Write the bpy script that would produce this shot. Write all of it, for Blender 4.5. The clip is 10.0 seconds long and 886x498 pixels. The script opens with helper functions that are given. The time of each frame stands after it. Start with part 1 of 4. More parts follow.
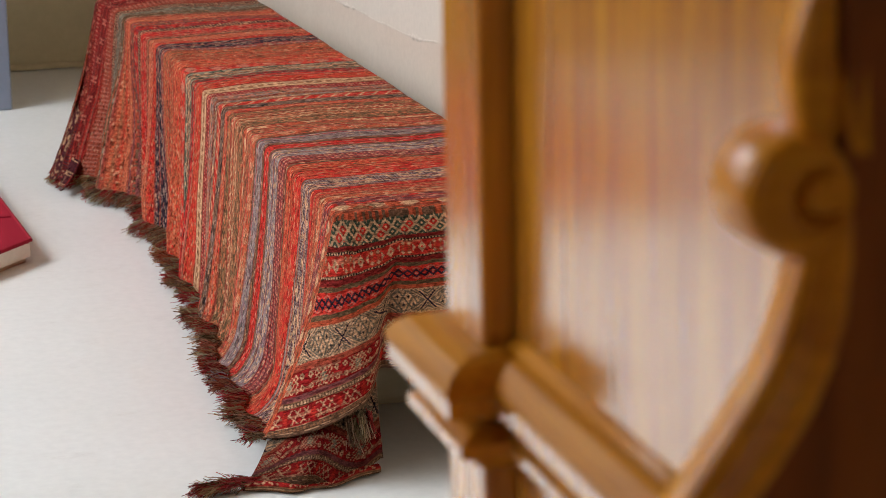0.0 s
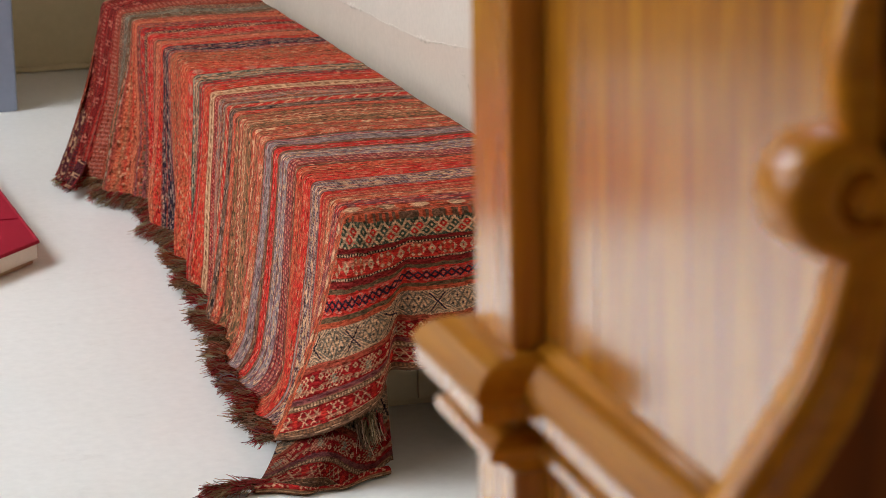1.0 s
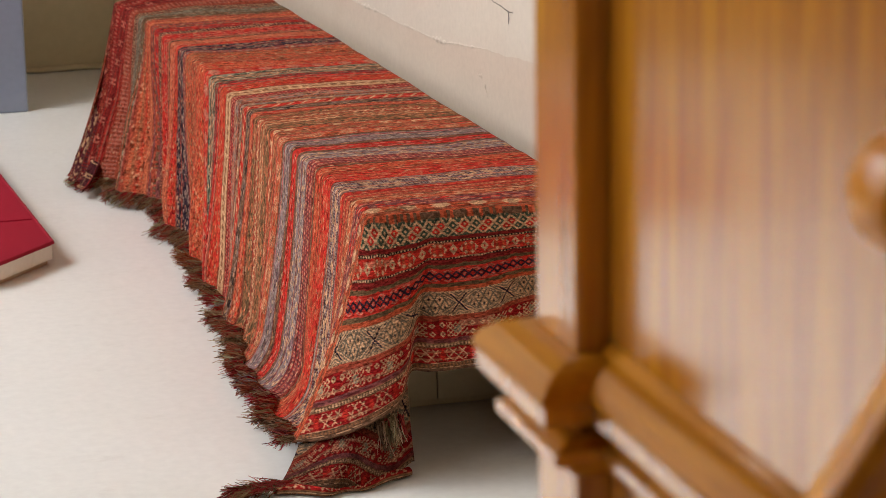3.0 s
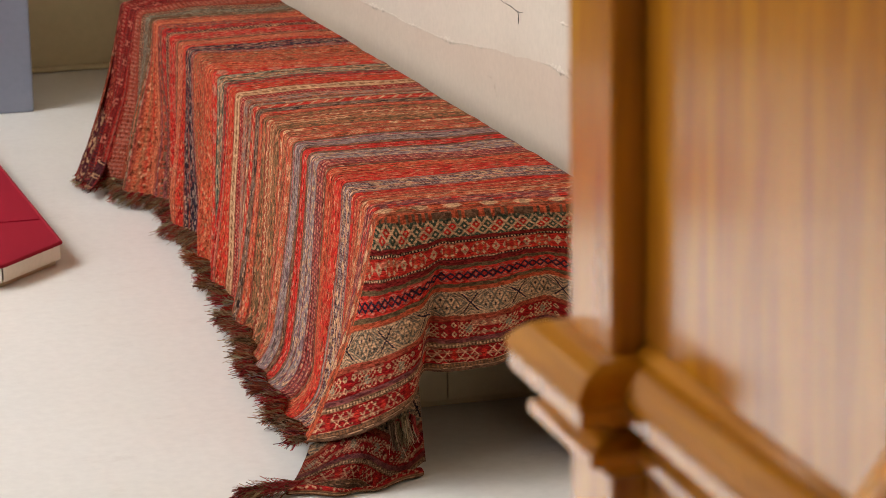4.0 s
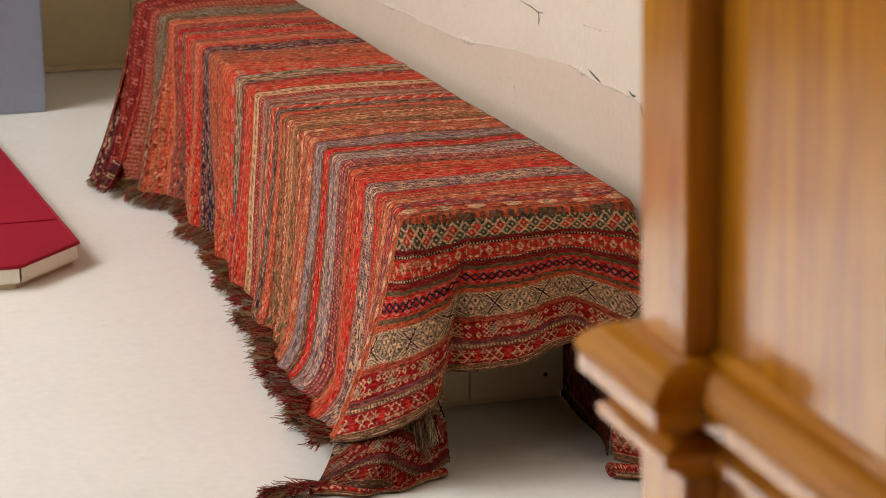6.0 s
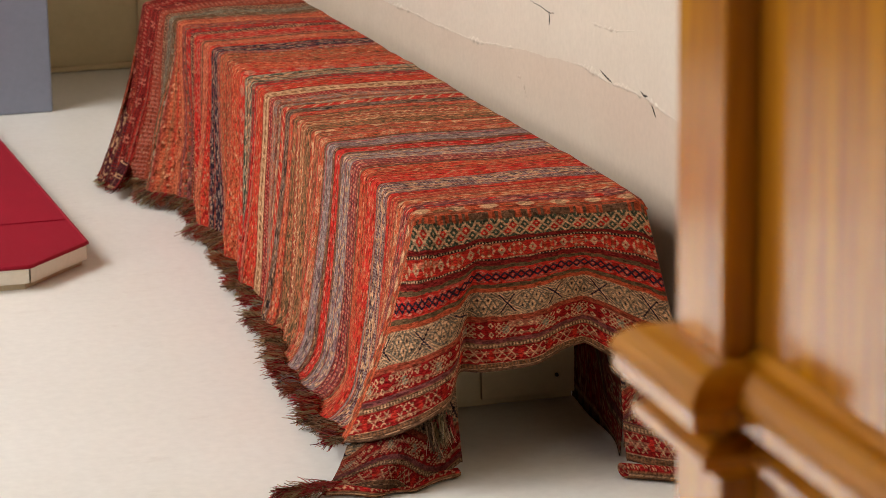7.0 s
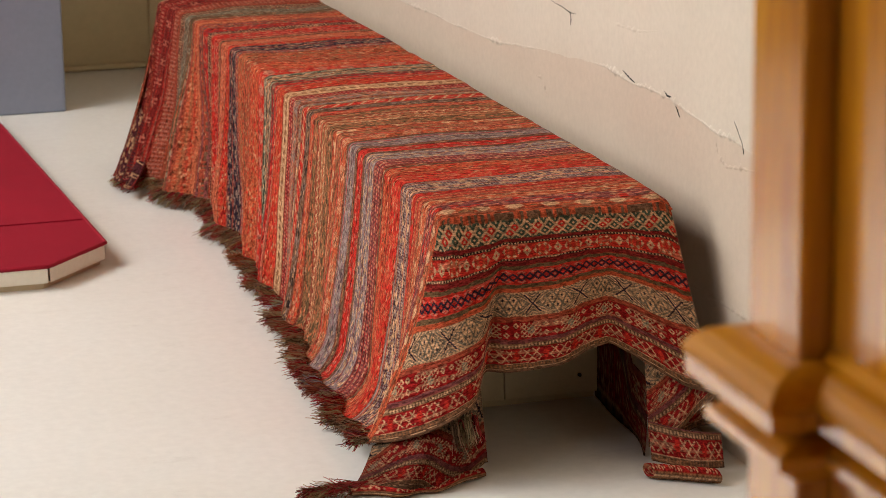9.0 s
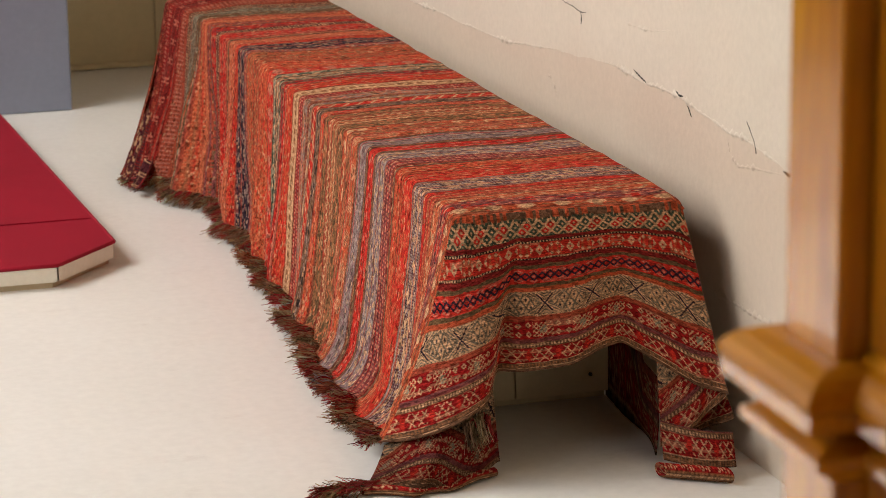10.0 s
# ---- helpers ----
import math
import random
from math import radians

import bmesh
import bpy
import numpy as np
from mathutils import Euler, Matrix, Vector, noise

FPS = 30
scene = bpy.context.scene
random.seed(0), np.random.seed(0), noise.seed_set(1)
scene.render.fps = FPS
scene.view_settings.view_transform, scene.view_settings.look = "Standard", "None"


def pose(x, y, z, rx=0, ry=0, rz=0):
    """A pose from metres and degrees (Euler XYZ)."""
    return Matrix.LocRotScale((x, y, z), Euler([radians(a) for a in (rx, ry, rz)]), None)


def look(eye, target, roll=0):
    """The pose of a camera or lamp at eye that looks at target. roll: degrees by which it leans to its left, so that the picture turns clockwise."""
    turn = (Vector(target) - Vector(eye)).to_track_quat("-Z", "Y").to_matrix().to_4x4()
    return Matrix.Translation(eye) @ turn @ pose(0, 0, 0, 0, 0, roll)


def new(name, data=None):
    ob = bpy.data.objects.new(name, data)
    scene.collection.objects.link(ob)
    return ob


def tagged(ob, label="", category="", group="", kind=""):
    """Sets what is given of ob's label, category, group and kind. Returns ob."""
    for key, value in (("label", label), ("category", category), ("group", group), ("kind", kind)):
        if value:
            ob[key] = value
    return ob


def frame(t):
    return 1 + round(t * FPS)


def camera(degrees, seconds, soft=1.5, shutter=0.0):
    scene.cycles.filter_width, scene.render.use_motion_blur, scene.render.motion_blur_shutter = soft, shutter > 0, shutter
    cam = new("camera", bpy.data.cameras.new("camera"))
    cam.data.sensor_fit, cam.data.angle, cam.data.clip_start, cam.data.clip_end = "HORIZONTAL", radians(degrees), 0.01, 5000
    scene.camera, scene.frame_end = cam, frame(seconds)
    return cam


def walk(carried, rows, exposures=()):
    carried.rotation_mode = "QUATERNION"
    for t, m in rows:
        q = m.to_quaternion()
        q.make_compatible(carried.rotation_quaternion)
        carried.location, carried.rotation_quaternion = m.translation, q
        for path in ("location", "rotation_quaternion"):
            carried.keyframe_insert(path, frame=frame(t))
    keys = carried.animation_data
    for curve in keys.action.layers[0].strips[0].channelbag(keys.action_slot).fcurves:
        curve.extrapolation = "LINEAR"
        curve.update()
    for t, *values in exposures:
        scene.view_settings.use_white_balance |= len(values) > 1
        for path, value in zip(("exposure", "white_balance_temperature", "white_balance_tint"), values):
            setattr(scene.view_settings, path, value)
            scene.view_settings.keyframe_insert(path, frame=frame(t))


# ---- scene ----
cam = camera(18.3, 10.0, soft=0.65)
PATH = [
    (0, (-1.0805, -4.5148, 1.5688), (-0.5537, -2.6498, 1.0745), -1.02),
    (0.5, (-1.0894, -4.5098, 1.5691), (-0.5621, -2.6449, 1.0752), -1.03),
    (1, (-1.0987, -4.5051, 1.5694), (-0.5709, -2.6402, 1.0759), -1.02),
    (1.5, (-1.1085, -4.5006, 1.5698), (-0.5800, -2.6359, 1.0764), -1.02),
    (2, (-1.1188, -4.4963, 1.5703), (-0.5895, -2.6318, 1.0768), -1.01),
    (2.5, (-1.1294, -4.4921, 1.5708), (-0.5994, -2.6278, 1.0772), -1.00),
    (3.25, (-1.1460, -4.4861, 1.5716), (-0.6147, -2.6223, 1.0778), -0.99),
    (4, (-1.1633, -4.4805, 1.5725), (-0.6307, -2.6170, 1.0785), -0.98),
    (4.5, (-1.1752, -4.4768, 1.5731), (-0.6418, -2.6137, 1.0790), -0.97),
    (5, (-1.1873, -4.4732, 1.5738), (-0.6530, -2.6104, 1.0795), -0.96),
    (5.75, (-1.2058, -4.4680, 1.5748), (-0.6702, -2.6055, 1.0804), -0.95),
    (6.5, (-1.2247, -4.4628, 1.5759), (-0.6878, -2.6008, 1.0813), -0.94),
    (7, (-1.2374, -4.4594, 1.5767), (-0.6997, -2.5976, 1.0820), -0.94),
    (7.5, (-1.2502, -4.4559, 1.5775), (-0.7116, -2.5944, 1.0827), -0.93),
    (8, (-1.2630, -4.4525, 1.5782), (-0.7236, -2.5913, 1.0833), -0.92),
    (8.5, (-1.2759, -4.4490, 1.5790), (-0.7355, -2.5881, 1.0839), -0.90),
    (9, (-1.2887, -4.4454, 1.5798), (-0.7475, -2.5848, 1.0844), -0.89),
    (9.5, (-1.3015, -4.4418, 1.5806), (-0.7593, -2.5816, 1.0848), -0.86),
    (10, (-1.3142, -4.4380, 1.5814), (-0.7710, -2.5783, 1.0850), -0.83),
]
walk(cam, [(t, look(eye, target, roll)) for t, eye, target, roll in PATH], exposures=((0.0, 0.43, 5780, 6), (4.0, 0.39, 6450, 10), (10.0, 0.38, 6700, 10)))
cam.data.dof.use_dof = True
cam.data.dof.focus_distance = 5.1
cam.data.dof.aperture_fstop = 11.0

# ---- world, sun, window light and added fills ----
world = bpy.data.worlds.new("daylight")
scene.world = world
world.use_nodes = True
wn = world.node_tree
sky = wn.nodes.new("ShaderNodeTexSky")
sky.sky_type = "NISHITA"
sky.sun_disc = False
sky.sun_elevation = radians(38)
sky.sun_rotation = radians(-70)
wn.links.new(sky.outputs[0], wn.nodes["Background"].inputs[0])
wn.nodes["Background"].inputs[1].default_value = 0.12


def window_light(name, at, aim, w, h, watts, colour):
    lamp = bpy.data.lights.new(name, "AREA")
    lamp.shape, lamp.size, lamp.size_y, lamp.energy, lamp.color = "RECTANGLE", w, h, watts, colour
    ob = new(name, lamp)
    ob.matrix_world = look(at, aim)
    return ob


# main daylight, from a high window out of view on the left
window_light("window_light", (-3.34, 2.0, 3.65), (-0.3, 1.0, 0.3), 2.5, 1.9, 138, (0.985, 0.985, 1.0))
# added low fill: brightens the unseen floor that the oak mirrors
window_light("window_light", (-3.34, 0.0, 1.7), (-1.6, 0.4, 0.0), 1.5, 1.3, 37, (0.90, 0.95, 1.0))
# added fill to brighten the stall's side
window_light("window_light", (-3.34, -1.9, 2.6), (0, -2.6, 1.2), 1.4, 1.4, 14.5, (0.95, 0.975, 1.0))
# added weak warm fill from behind the camera
window_light("window_light", (-1.9, -6.42, 1.9), (-0.6, 0, 0.8), 1.3, 1.7, 1.7, (1.0, 0.88, 0.70))


# ---- materials ----
def material(name, rough=0.6, spec=0.5, metal=0.0):
    m = bpy.data.materials.new(name)
    m.use_nodes = True
    b = m.node_tree.nodes["Principled BSDF"]
    b.inputs["Roughness"].default_value = rough
    b.inputs["Specular IOR Level"].default_value = spec
    b.inputs["Metallic"].default_value = metal
    return m, m.node_tree, b


def node(nt, kind, **sets):
    n = nt.nodes.new(kind)
    for key, value in sets.items():
        n.inputs[key.replace("_", " ")].default_value = value
    return n


def ramp(nt, fac, stops):
    r = nt.nodes.new("ShaderNodeValToRGB")
    while len(r.color_ramp.elements) < len(stops):
        r.color_ramp.elements.new(0.5)
    for e, (p, c) in zip(r.color_ramp.elements, stops):
        e.position, e.color = p, (*c, 1)
    nt.links.new(fac, r.inputs[0])
    return r.outputs[0]


def coords(nt, scale=(1, 1, 1), which="Object"):
    c, mp = nt.nodes.new("ShaderNodeTexCoord"), nt.nodes.new("ShaderNodeMapping")
    mp.inputs["Scale"].default_value = scale
    nt.links.new(c.outputs[which], mp.inputs[0])
    return mp.outputs[0]


def noise_of(nt, vec, scale, detail=4, rough=0.55):
    n = node(nt, "ShaderNodeTexNoise", Scale=scale, Detail=detail, Roughness=rough)
    nt.links.new(vec, n.inputs["Vector"])
    return n.outputs["Fac"]


def mix(nt, fac, a, b, how="MIX"):
    m = nt.nodes.new("ShaderNodeMix")
    m.data_type, m.blend_type = "RGBA", how
    for sock, v in ((m.inputs[0], fac), (m.inputs[6], a), (m.inputs[7], b)):
        if isinstance(v, (int, float)):
            sock.default_value = v
        elif isinstance(v, tuple):
            sock.default_value = (*v, 1)
        else:
            nt.links.new(v, sock)
    return m.outputs[2]


def bump(nt, b, height, strength, dist=0.002):
    n = node(nt, "ShaderNodeBump", Strength=strength, Distance=dist)
    nt.links.new(height, n.inputs["Height"])
    nt.links.new(n.outputs[0], b.inputs["Normal"])


def painted(name, light, dark, rough, big=1.2, fine=60, relief=0.25, specks=0.0, speck=(0.12, 0.1, 0.08)):
    m, nt, b = material(name, rough)
    v = coords(nt)
    c = ramp(nt, noise_of(nt, v, big, 6, 0.6), [(0.3, dark), (0.68, light)])
    grain = noise_of(nt, v, fine, 3)
    c = mix(nt, 0.10, c, ramp(nt, grain, [(0.3, (0.35, 0.33, 0.3)), (0.7, (1, 1, 1))]), "MULTIPLY")
    if specks:
        smear = ramp(nt, noise_of(nt, coords(nt, (5, 9, 5)), 1.0, 7, 0.7), [(0.60, (0, 0, 0)), (0.78, (0.35, 0.35, 0.35))])
        c = mix(nt, smear, c, (0.42, 0.36, 0.28))
        vo = node(nt, "ShaderNodeTexVoronoi", Scale=specks)
        nt.links.new(coords(nt, (1, 1, 0)), vo.inputs["Vector"])
        sep = nt.nodes.new("ShaderNodeSeparateColor")
        nt.links.new(vo.outputs["Color"], sep.inputs[0])
        rare = ramp(nt, sep.outputs[0], [(0.86, (0, 0, 0)), (0.87, (1, 1, 1))])
        dot = ramp(nt, vo.outputs["Distance"], [(0.009, (1, 1, 1)), (0.017, (0, 0, 0))])
        mask = mix(nt, 1.0, rare, dot, "MULTIPLY")
        c = mix(nt, mask, c, speck)
    nt.links.new(c, b.inputs["Base Color"])
    r = ramp(nt, noise_of(nt, v, big * 3, 5), [(0.3, (rough - 0.06,) * 3), (0.7, (rough + 0.1,) * 3)])
    nt.links.new(r, b.inputs["Roughness"])
    bump(nt, b, mix(nt, 0.5, grain, noise_of(nt, v, big * 6, 4)), relief, 0.003)
    return m


FLOOR = painted("floor_paint", (0.79, 0.77, 0.705), (0.75, 0.725, 0.655), 0.36, 1.1, 45, 0.08, 6.0)
WALL = painted("wall_paint", (0.60, 0.495, 0.38), (0.56, 0.455, 0.345), 0.62, 2.2, 70, 0.35)
WALL_UPPER = painted("upper_paint", (0.64, 0.57, 0.455), (0.605, 0.53, 0.42), 0.6, 2.2, 70, 0.35)
FAR_WALL = painted("far_wall_paint", (0.60, 0.49, 0.28), (0.53, 0.43, 0.24), 0.6, 2.0, 50, 0.3)
BLUE_GREY = painted("blue_grey_paint", (0.225, 0.24, 0.30), (0.20, 0.215, 0.27), 0.5, 2.0, 60, 0.2)
# boards out of view; orange tone picked to warm the bounced light
CEILING = painted("ceiling_boards", (0.34, 0.165, 0.055), (0.25, 0.115, 0.038), 0.7)
BOARDS = painted("wall_boards", (0.34, 0.165, 0.055), (0.25, 0.115, 0.038), 0.6)
BENCH_PAINT = painted("bench_paint", (0.66, 0.57, 0.37), (0.56, 0.47, 0.29), 0.5, 4, 90, 0.3)
BOARD_PAINT = painted("board_paint", (0.82, 0.77, 0.64), (0.72, 0.65, 0.5), 0.4, 5, 90, 0.3, 14.0)
PLINTH_PAINT = painted("plinth_paint", (0.62, 0.51, 0.33), (0.52, 0.42, 0.26), 0.5, 5, 90, 0.3)
CRACK = painted("crack_shadow", (0.05, 0.04, 0.03), (0.02, 0.016, 0.012), 0.9, 30, 200)


def fabric(name, light, dark, rough=0.85):
    m, nt, b = material(name, rough, 0.06)
    v = coords(nt)
    c = ramp(nt, noise_of(nt, v, 3, 6, 0.65), [(0.3, dark), (0.7, light)])
    weave = noise_of(nt, coords(nt, (300, 900, 300)), 1, 2)
    c = mix(nt, 0.25, c, ramp(nt, weave, [(0.3, (0.4, 0.4, 0.4)), (0.7, (1, 1, 1))]), "MULTIPLY")
    nt.links.new(c, b.inputs["Base Color"])
    b.inputs["Sheen Weight"].default_value = 0.02
    bump(nt, b, mix(nt, 0.5, weave, noise_of(nt, v, 9, 4)), 0.4, 0.003)
    return m


RED_CLOTH = fabric("red_felt", (0.33, 0.010, 0.026), (0.26, 0.008, 0.020))
RED_PIPING = fabric("red_piping", (0.36, 0.015, 0.032), (0.28, 0.012, 0.024), 0.7)


def woven(name):
    """Wool with its dyed threads in the attribute 'thread' and a ribbed weave."""
    m, nt, b = material(name, 0.95, 0.03)
    at = nt.nodes.new("ShaderNodeAttribute")
    at.attribute_name = "thread"
    fuzz = noise_of(nt, coords(nt, (1, 1, 1), "UV"), 420, 3, 0.7)
    wear = noise_of(nt, coords(nt, (1, 1, 1), "UV"), 9, 5, 0.6)
    c = mix(nt, 0.5, at.outputs["Color"], ramp(nt, fuzz, [(0.25, (0.45, 0.42, 0.42)), (0.75, (1.2, 1.2, 1.2))]), "MULTIPLY")
    c = mix(nt, 0.4, c, ramp(nt, wear, [(0.3, (0.72, 0.7, 0.7)), (0.7, (1.05, 1.05, 1.05))]), "MULTIPLY")
    yarn = noise_of(nt, coords(nt, (170, 620, 1), "UV"), 1, 3, 0.6)
    c = mix(nt, 0.8, c, ramp(nt, yarn, [(0.36, (0.42, 0.40, 0.40)), (0.52, (1, 1, 1)), (0.66, (1.3, 1.27, 1.25))]), "MULTIPLY")
    nt.links.new(c, b.inputs["Base Color"])
    rib = node(nt, "ShaderNodeTexWave", Scale=52.0, Distortion=2.0, Detail=2.0)
    rib.bands_direction = "Y"
    nt.links.new(coords(nt, (1, 1, 1), "UV"), rib.inputs["Vector"])
    bump(nt, b, mix(nt, 0.5, rib.outputs["Fac"], fuzz), 0.7, 0.0016)
    return m


WOVEN = woven("woven_wool")


def varnished(name, light, mid, dark, along, rough=0.26, coat=0.35, spec=0.5, ior=1.7):
    """Varnished timber whose grain runs along the axis given."""
    m, nt, b = material(name, rough, spec)
    s = [16.0, 16.0, 16.0]
    s["xyz".index(along)] = 1.3
    v = coords(nt, s)
    w = node(nt, "ShaderNodeTexNoise", Scale=1.0, Detail=8.0, Roughness=0.6, Distortion=2.2)
    nt.links.new(v, w.inputs["Vector"])
    c = ramp(nt, w.outputs["Fac"], [(0.28, dark), (0.5, mid), (0.72, light)])
    pores = noise_of(nt, coords(nt, [k * 9 for k in s]), 1, 3)
    c = mix(nt, 0.3, c, ramp(nt, pores, [(0.35, (0.5, 0.42, 0.35)), (0.6, (1, 1, 1))]), "MULTIPLY")
    nt.links.new(c, b.inputs["Base Color"])
    nt.links.new(ramp(nt, w.outputs["Fac"], [(0.3, (rough + 0.06,) * 3), (0.7, (rough - 0.02,) * 3)]), b.inputs["Roughness"])
    b.inputs["Coat Weight"].default_value = min(coat, 1.0)
    b.inputs["Coat IOR"].default_value = ior
    b.inputs["Coat Roughness"].default_value = 0.14
    bump(nt, b, pores, 0.12, 0.001)
    return m


WOOD = varnished("oak_upright", (0.82, 0.36, 0.004), (0.66, 0.25, 0.003), (0.38, 0.12, 0.002), "z", 0.2, 0.95, 0.75, 1.9)
WOOD_PANEL = varnished("oak_panel", (0.86, 0.37, 0.004), (0.66, 0.25, 0.003), (0.36, 0.11, 0.002), "z", 0.2, 0.95, 0.75, 1.9)
WOOD_LONG = varnished("oak_moulding", (0.68, 0.30, 0.006), (0.55, 0.21, 0.005), (0.37, 0.12, 0.003), "y", 0.42, 0.06, 0.1, 1.5)
WOOD_CARVED = varnished("oak_carved", (0.85, 0.375, 0.006), (0.76, 0.29, 0.005), (0.58, 0.19, 0.003), "x", 0.34, 0.15, 0.2, 1.5)
# darker tone of the oak for the end and back boards
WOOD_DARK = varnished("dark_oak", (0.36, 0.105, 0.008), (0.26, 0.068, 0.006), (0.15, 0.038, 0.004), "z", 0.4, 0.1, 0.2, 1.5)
GLASS, gnt, gb = material("window_glass", 0.02)
gb.inputs["Transmission Weight"].default_value = 1.0


# ---- mesh helpers ----
def part(name, bm, mat, parent=None, label="", smooth=True):
    me = bpy.data.meshes.new(name)
    bm.to_mesh(me)
    bm.free()
    me.materials.append(mat)
    for p in me.polygons:
        p.use_smooth = smooth
    ob = new(name, me)
    ob.parent = parent
    if label:
        tagged(ob, label)
    return ob


def slab(a, b, bevel=0.0, seg=2):
    bm = bmesh.new()
    bmesh.ops.create_cube(bm, size=1)
    for v in bm.verts:
        v.co = [a[i] + (v.co[i] + 0.5) * (b[i] - a[i]) for i in range(3)]
    if bevel:
        bmesh.ops.bevel(bm, geom=bm.edges[:], offset=bevel, segments=seg, affect="EDGES", profile=0.5)
    return bm


def block(name, a, b, mat, parent=None, bevel=0.0, label=""):
    return part(name, slab(a, b, bevel), mat, parent, label, False)


def thing(name, at, label, category, group="", kind=""):
    e = new(name)
    e.location = at
    return tagged(e, label, category, group, kind)


def setting(ob, label, category):
    return tagged(ob, label, category, kind="structure")


def under(root):
    """Keep parts where they were built when their root stands elsewhere."""
    for c in root.children:
        c.matrix_parent_inverse = Matrix.Translation(root.location).inverted()


def sweep(profile, stations, closed=True):
    """A profile of points swept through stations; each station maps a profile point to a place."""
    bm = bmesh.new()
    rings = [[bm.verts.new(st(p)) for p in profile] for st in stations]
    n = len(profile)
    for r0, r1 in zip(rings, rings[1:]):
        for i in range(n if closed else n - 1):
            bm.faces.new((r0[i], r0[(i + 1) % n], r1[(i + 1) % n], r1[i]))
    if closed:
        bm.faces.new(rings[0][::-1])
        bm.faces.new(rings[-1])
    bmesh.ops.recalc_face_normals(bm, faces=bm.faces[:])
    return bm


# ---- the room ----
def wall_x(y):
    return 0.503 - 0.015 * y


floor = setting(block("floor", (-3.4, -6.5, -0.12), (0.9, 4.4, 0.0), FLOOR), "cream painted floor with a worn satin sheen", "floor")
ceiling = setting(block("ceiling", (-3.6, -6.6, 4.8), (0.9, 4.4, 4.9), CEILING), "plain brown board ceiling", "ceiling")


def skew_wall(name, y0, y1, z0, z1, off, thick, mat, parent=None, ragged=None):
    """A stretch of the slightly skewed side wall; a ragged lower edge where one is given."""
    bm = bmesh.new()
    n = 420 if ragged else 40
    lo, hi, lo2, hi2 = [], [], [], []
    for i in range(n + 1):
        y = y0 + (y1 - y0) * i / n
        x = wall_x(y) - off
        zb = ragged(y) if ragged else z0
        lo.append(bm.verts.new((x, y, zb)))
        hi.append(bm.verts.new((x, y, z1)))
        lo2.append(bm.verts.new((x + thick, y, zb)))
        hi2.append(bm.verts.new((x + thick, y, z1)))
    for i in range(n):
        bm.faces.new((lo[i], hi[i], hi[i + 1], lo[i + 1]))
        bm.faces.new((lo2[i], lo2[i + 1], hi2[i + 1], hi2[i]))
        bm.faces.new((lo[i], lo[i + 1], lo2[i + 1], lo2[i]))
        bm.faces.new((hi[i], hi2[i], hi2[i + 1], hi[i + 1]))
    bm.faces.new((lo[0], lo2[0], hi2[0], hi[0]))
    bm.faces.new((lo[-1], hi[-1], hi2[-1], lo2[-1]))
    return part(name, bm, mat, parent, smooth=False)


def crack_line(y):
    """Height of the ragged edge where the upper coat has lifted."""
    base = np.interp(y, [-1.056, -0.276, -0.141, 0.005, 0.192, 0.379, 0.565, 0.897, 1.229, 1.932, 2.883, 4.429],
                     [0.525, 0.549, 0.571, 0.572, 0.593, 0.585, 0.591, 0.563, 0.527, 0.513, 0.493, 0.479])
    return float(base) + 0.007 * noise.noise((y * 14, 3.1, 0)) + 0.004 * noise.noise((y * 55, 7.7, 0))


def low_line(y):
    return 0.263 + 0.019 * (0.057 - y) + 0.004 * noise.noise((y * 30, 1.1, 0))


wall_right = setting(skew_wall("wall_right", -6.5, 4.1, -0.02, 4.8, 0.0, 0.3, WALL), "old cream plastered wall with lifted cracked paint", "wall")
skew_wall("plaster_coat", -6.5, 4.1, 0.6, 4.8, 0.0007, 0.003, WALL_UPPER, wall_right, crack_line)
wall_far = setting(block("wall_far", (-3.4, 4.03, -0.02), (0.5, 4.25, 4.8), FAR_WALL), "yellowish cream board wall at the end of the room", "wall")
block("board", (0.225, 4.018, 0.0), (0.44, 4.034, 4.8), FAR_WALL, wall_far, 0.003)


def quarter_round(x):
    prof = [(0, 0), (0, 0.016), (0.006, 0.0145), (0.012, 0.010), (0.015, 0.004), (0.016, 0)]
    return sweep(prof, [lambda p, t=t: (x[0] + (x[1] - x[0]) * t, 4.029 - p[0] - 0.004 * noise.noise((t * 9, 0, 0)), p[1] + 0.003 * (1 + noise.noise((t * 7, 2, 0)))) for t in [i / 24 for i in range(25)]])


setting(part("baseboard", quarter_round((-0.14, 0.224)), FAR_WALL, None), "thin uneven painted quarter-round skirting strip", "trim")


def split_wall(name, x0, x1, holes, y0=-6.5, y1=4.25):
    """The window wall, in pieces round its openings (y0, y1, z0, z1)."""
    bm = bmesh.new()
    def add(a, b):
        r = bmesh.ops.create_cube(bm, size=1)
        for v in r["verts"]:
            v.co = [a[i] + (v.co[i] + 0.5) * (b[i] - a[i]) for i in range(3)]
    y = y0
    for h0, h1, z0, z1 in holes:
        add((x0, y, -0.02), (x1, h0, 4.8))
        add((x0, h0, -0.02), (x1, h1, z0))
        add((x0, h0, z1), (x1, h1, 4.8))
        y = h1
    add((x0, y, -0.02), (x1, y1, 4.8))
    return part(name, bm, BOARDS, None, smooth=False)


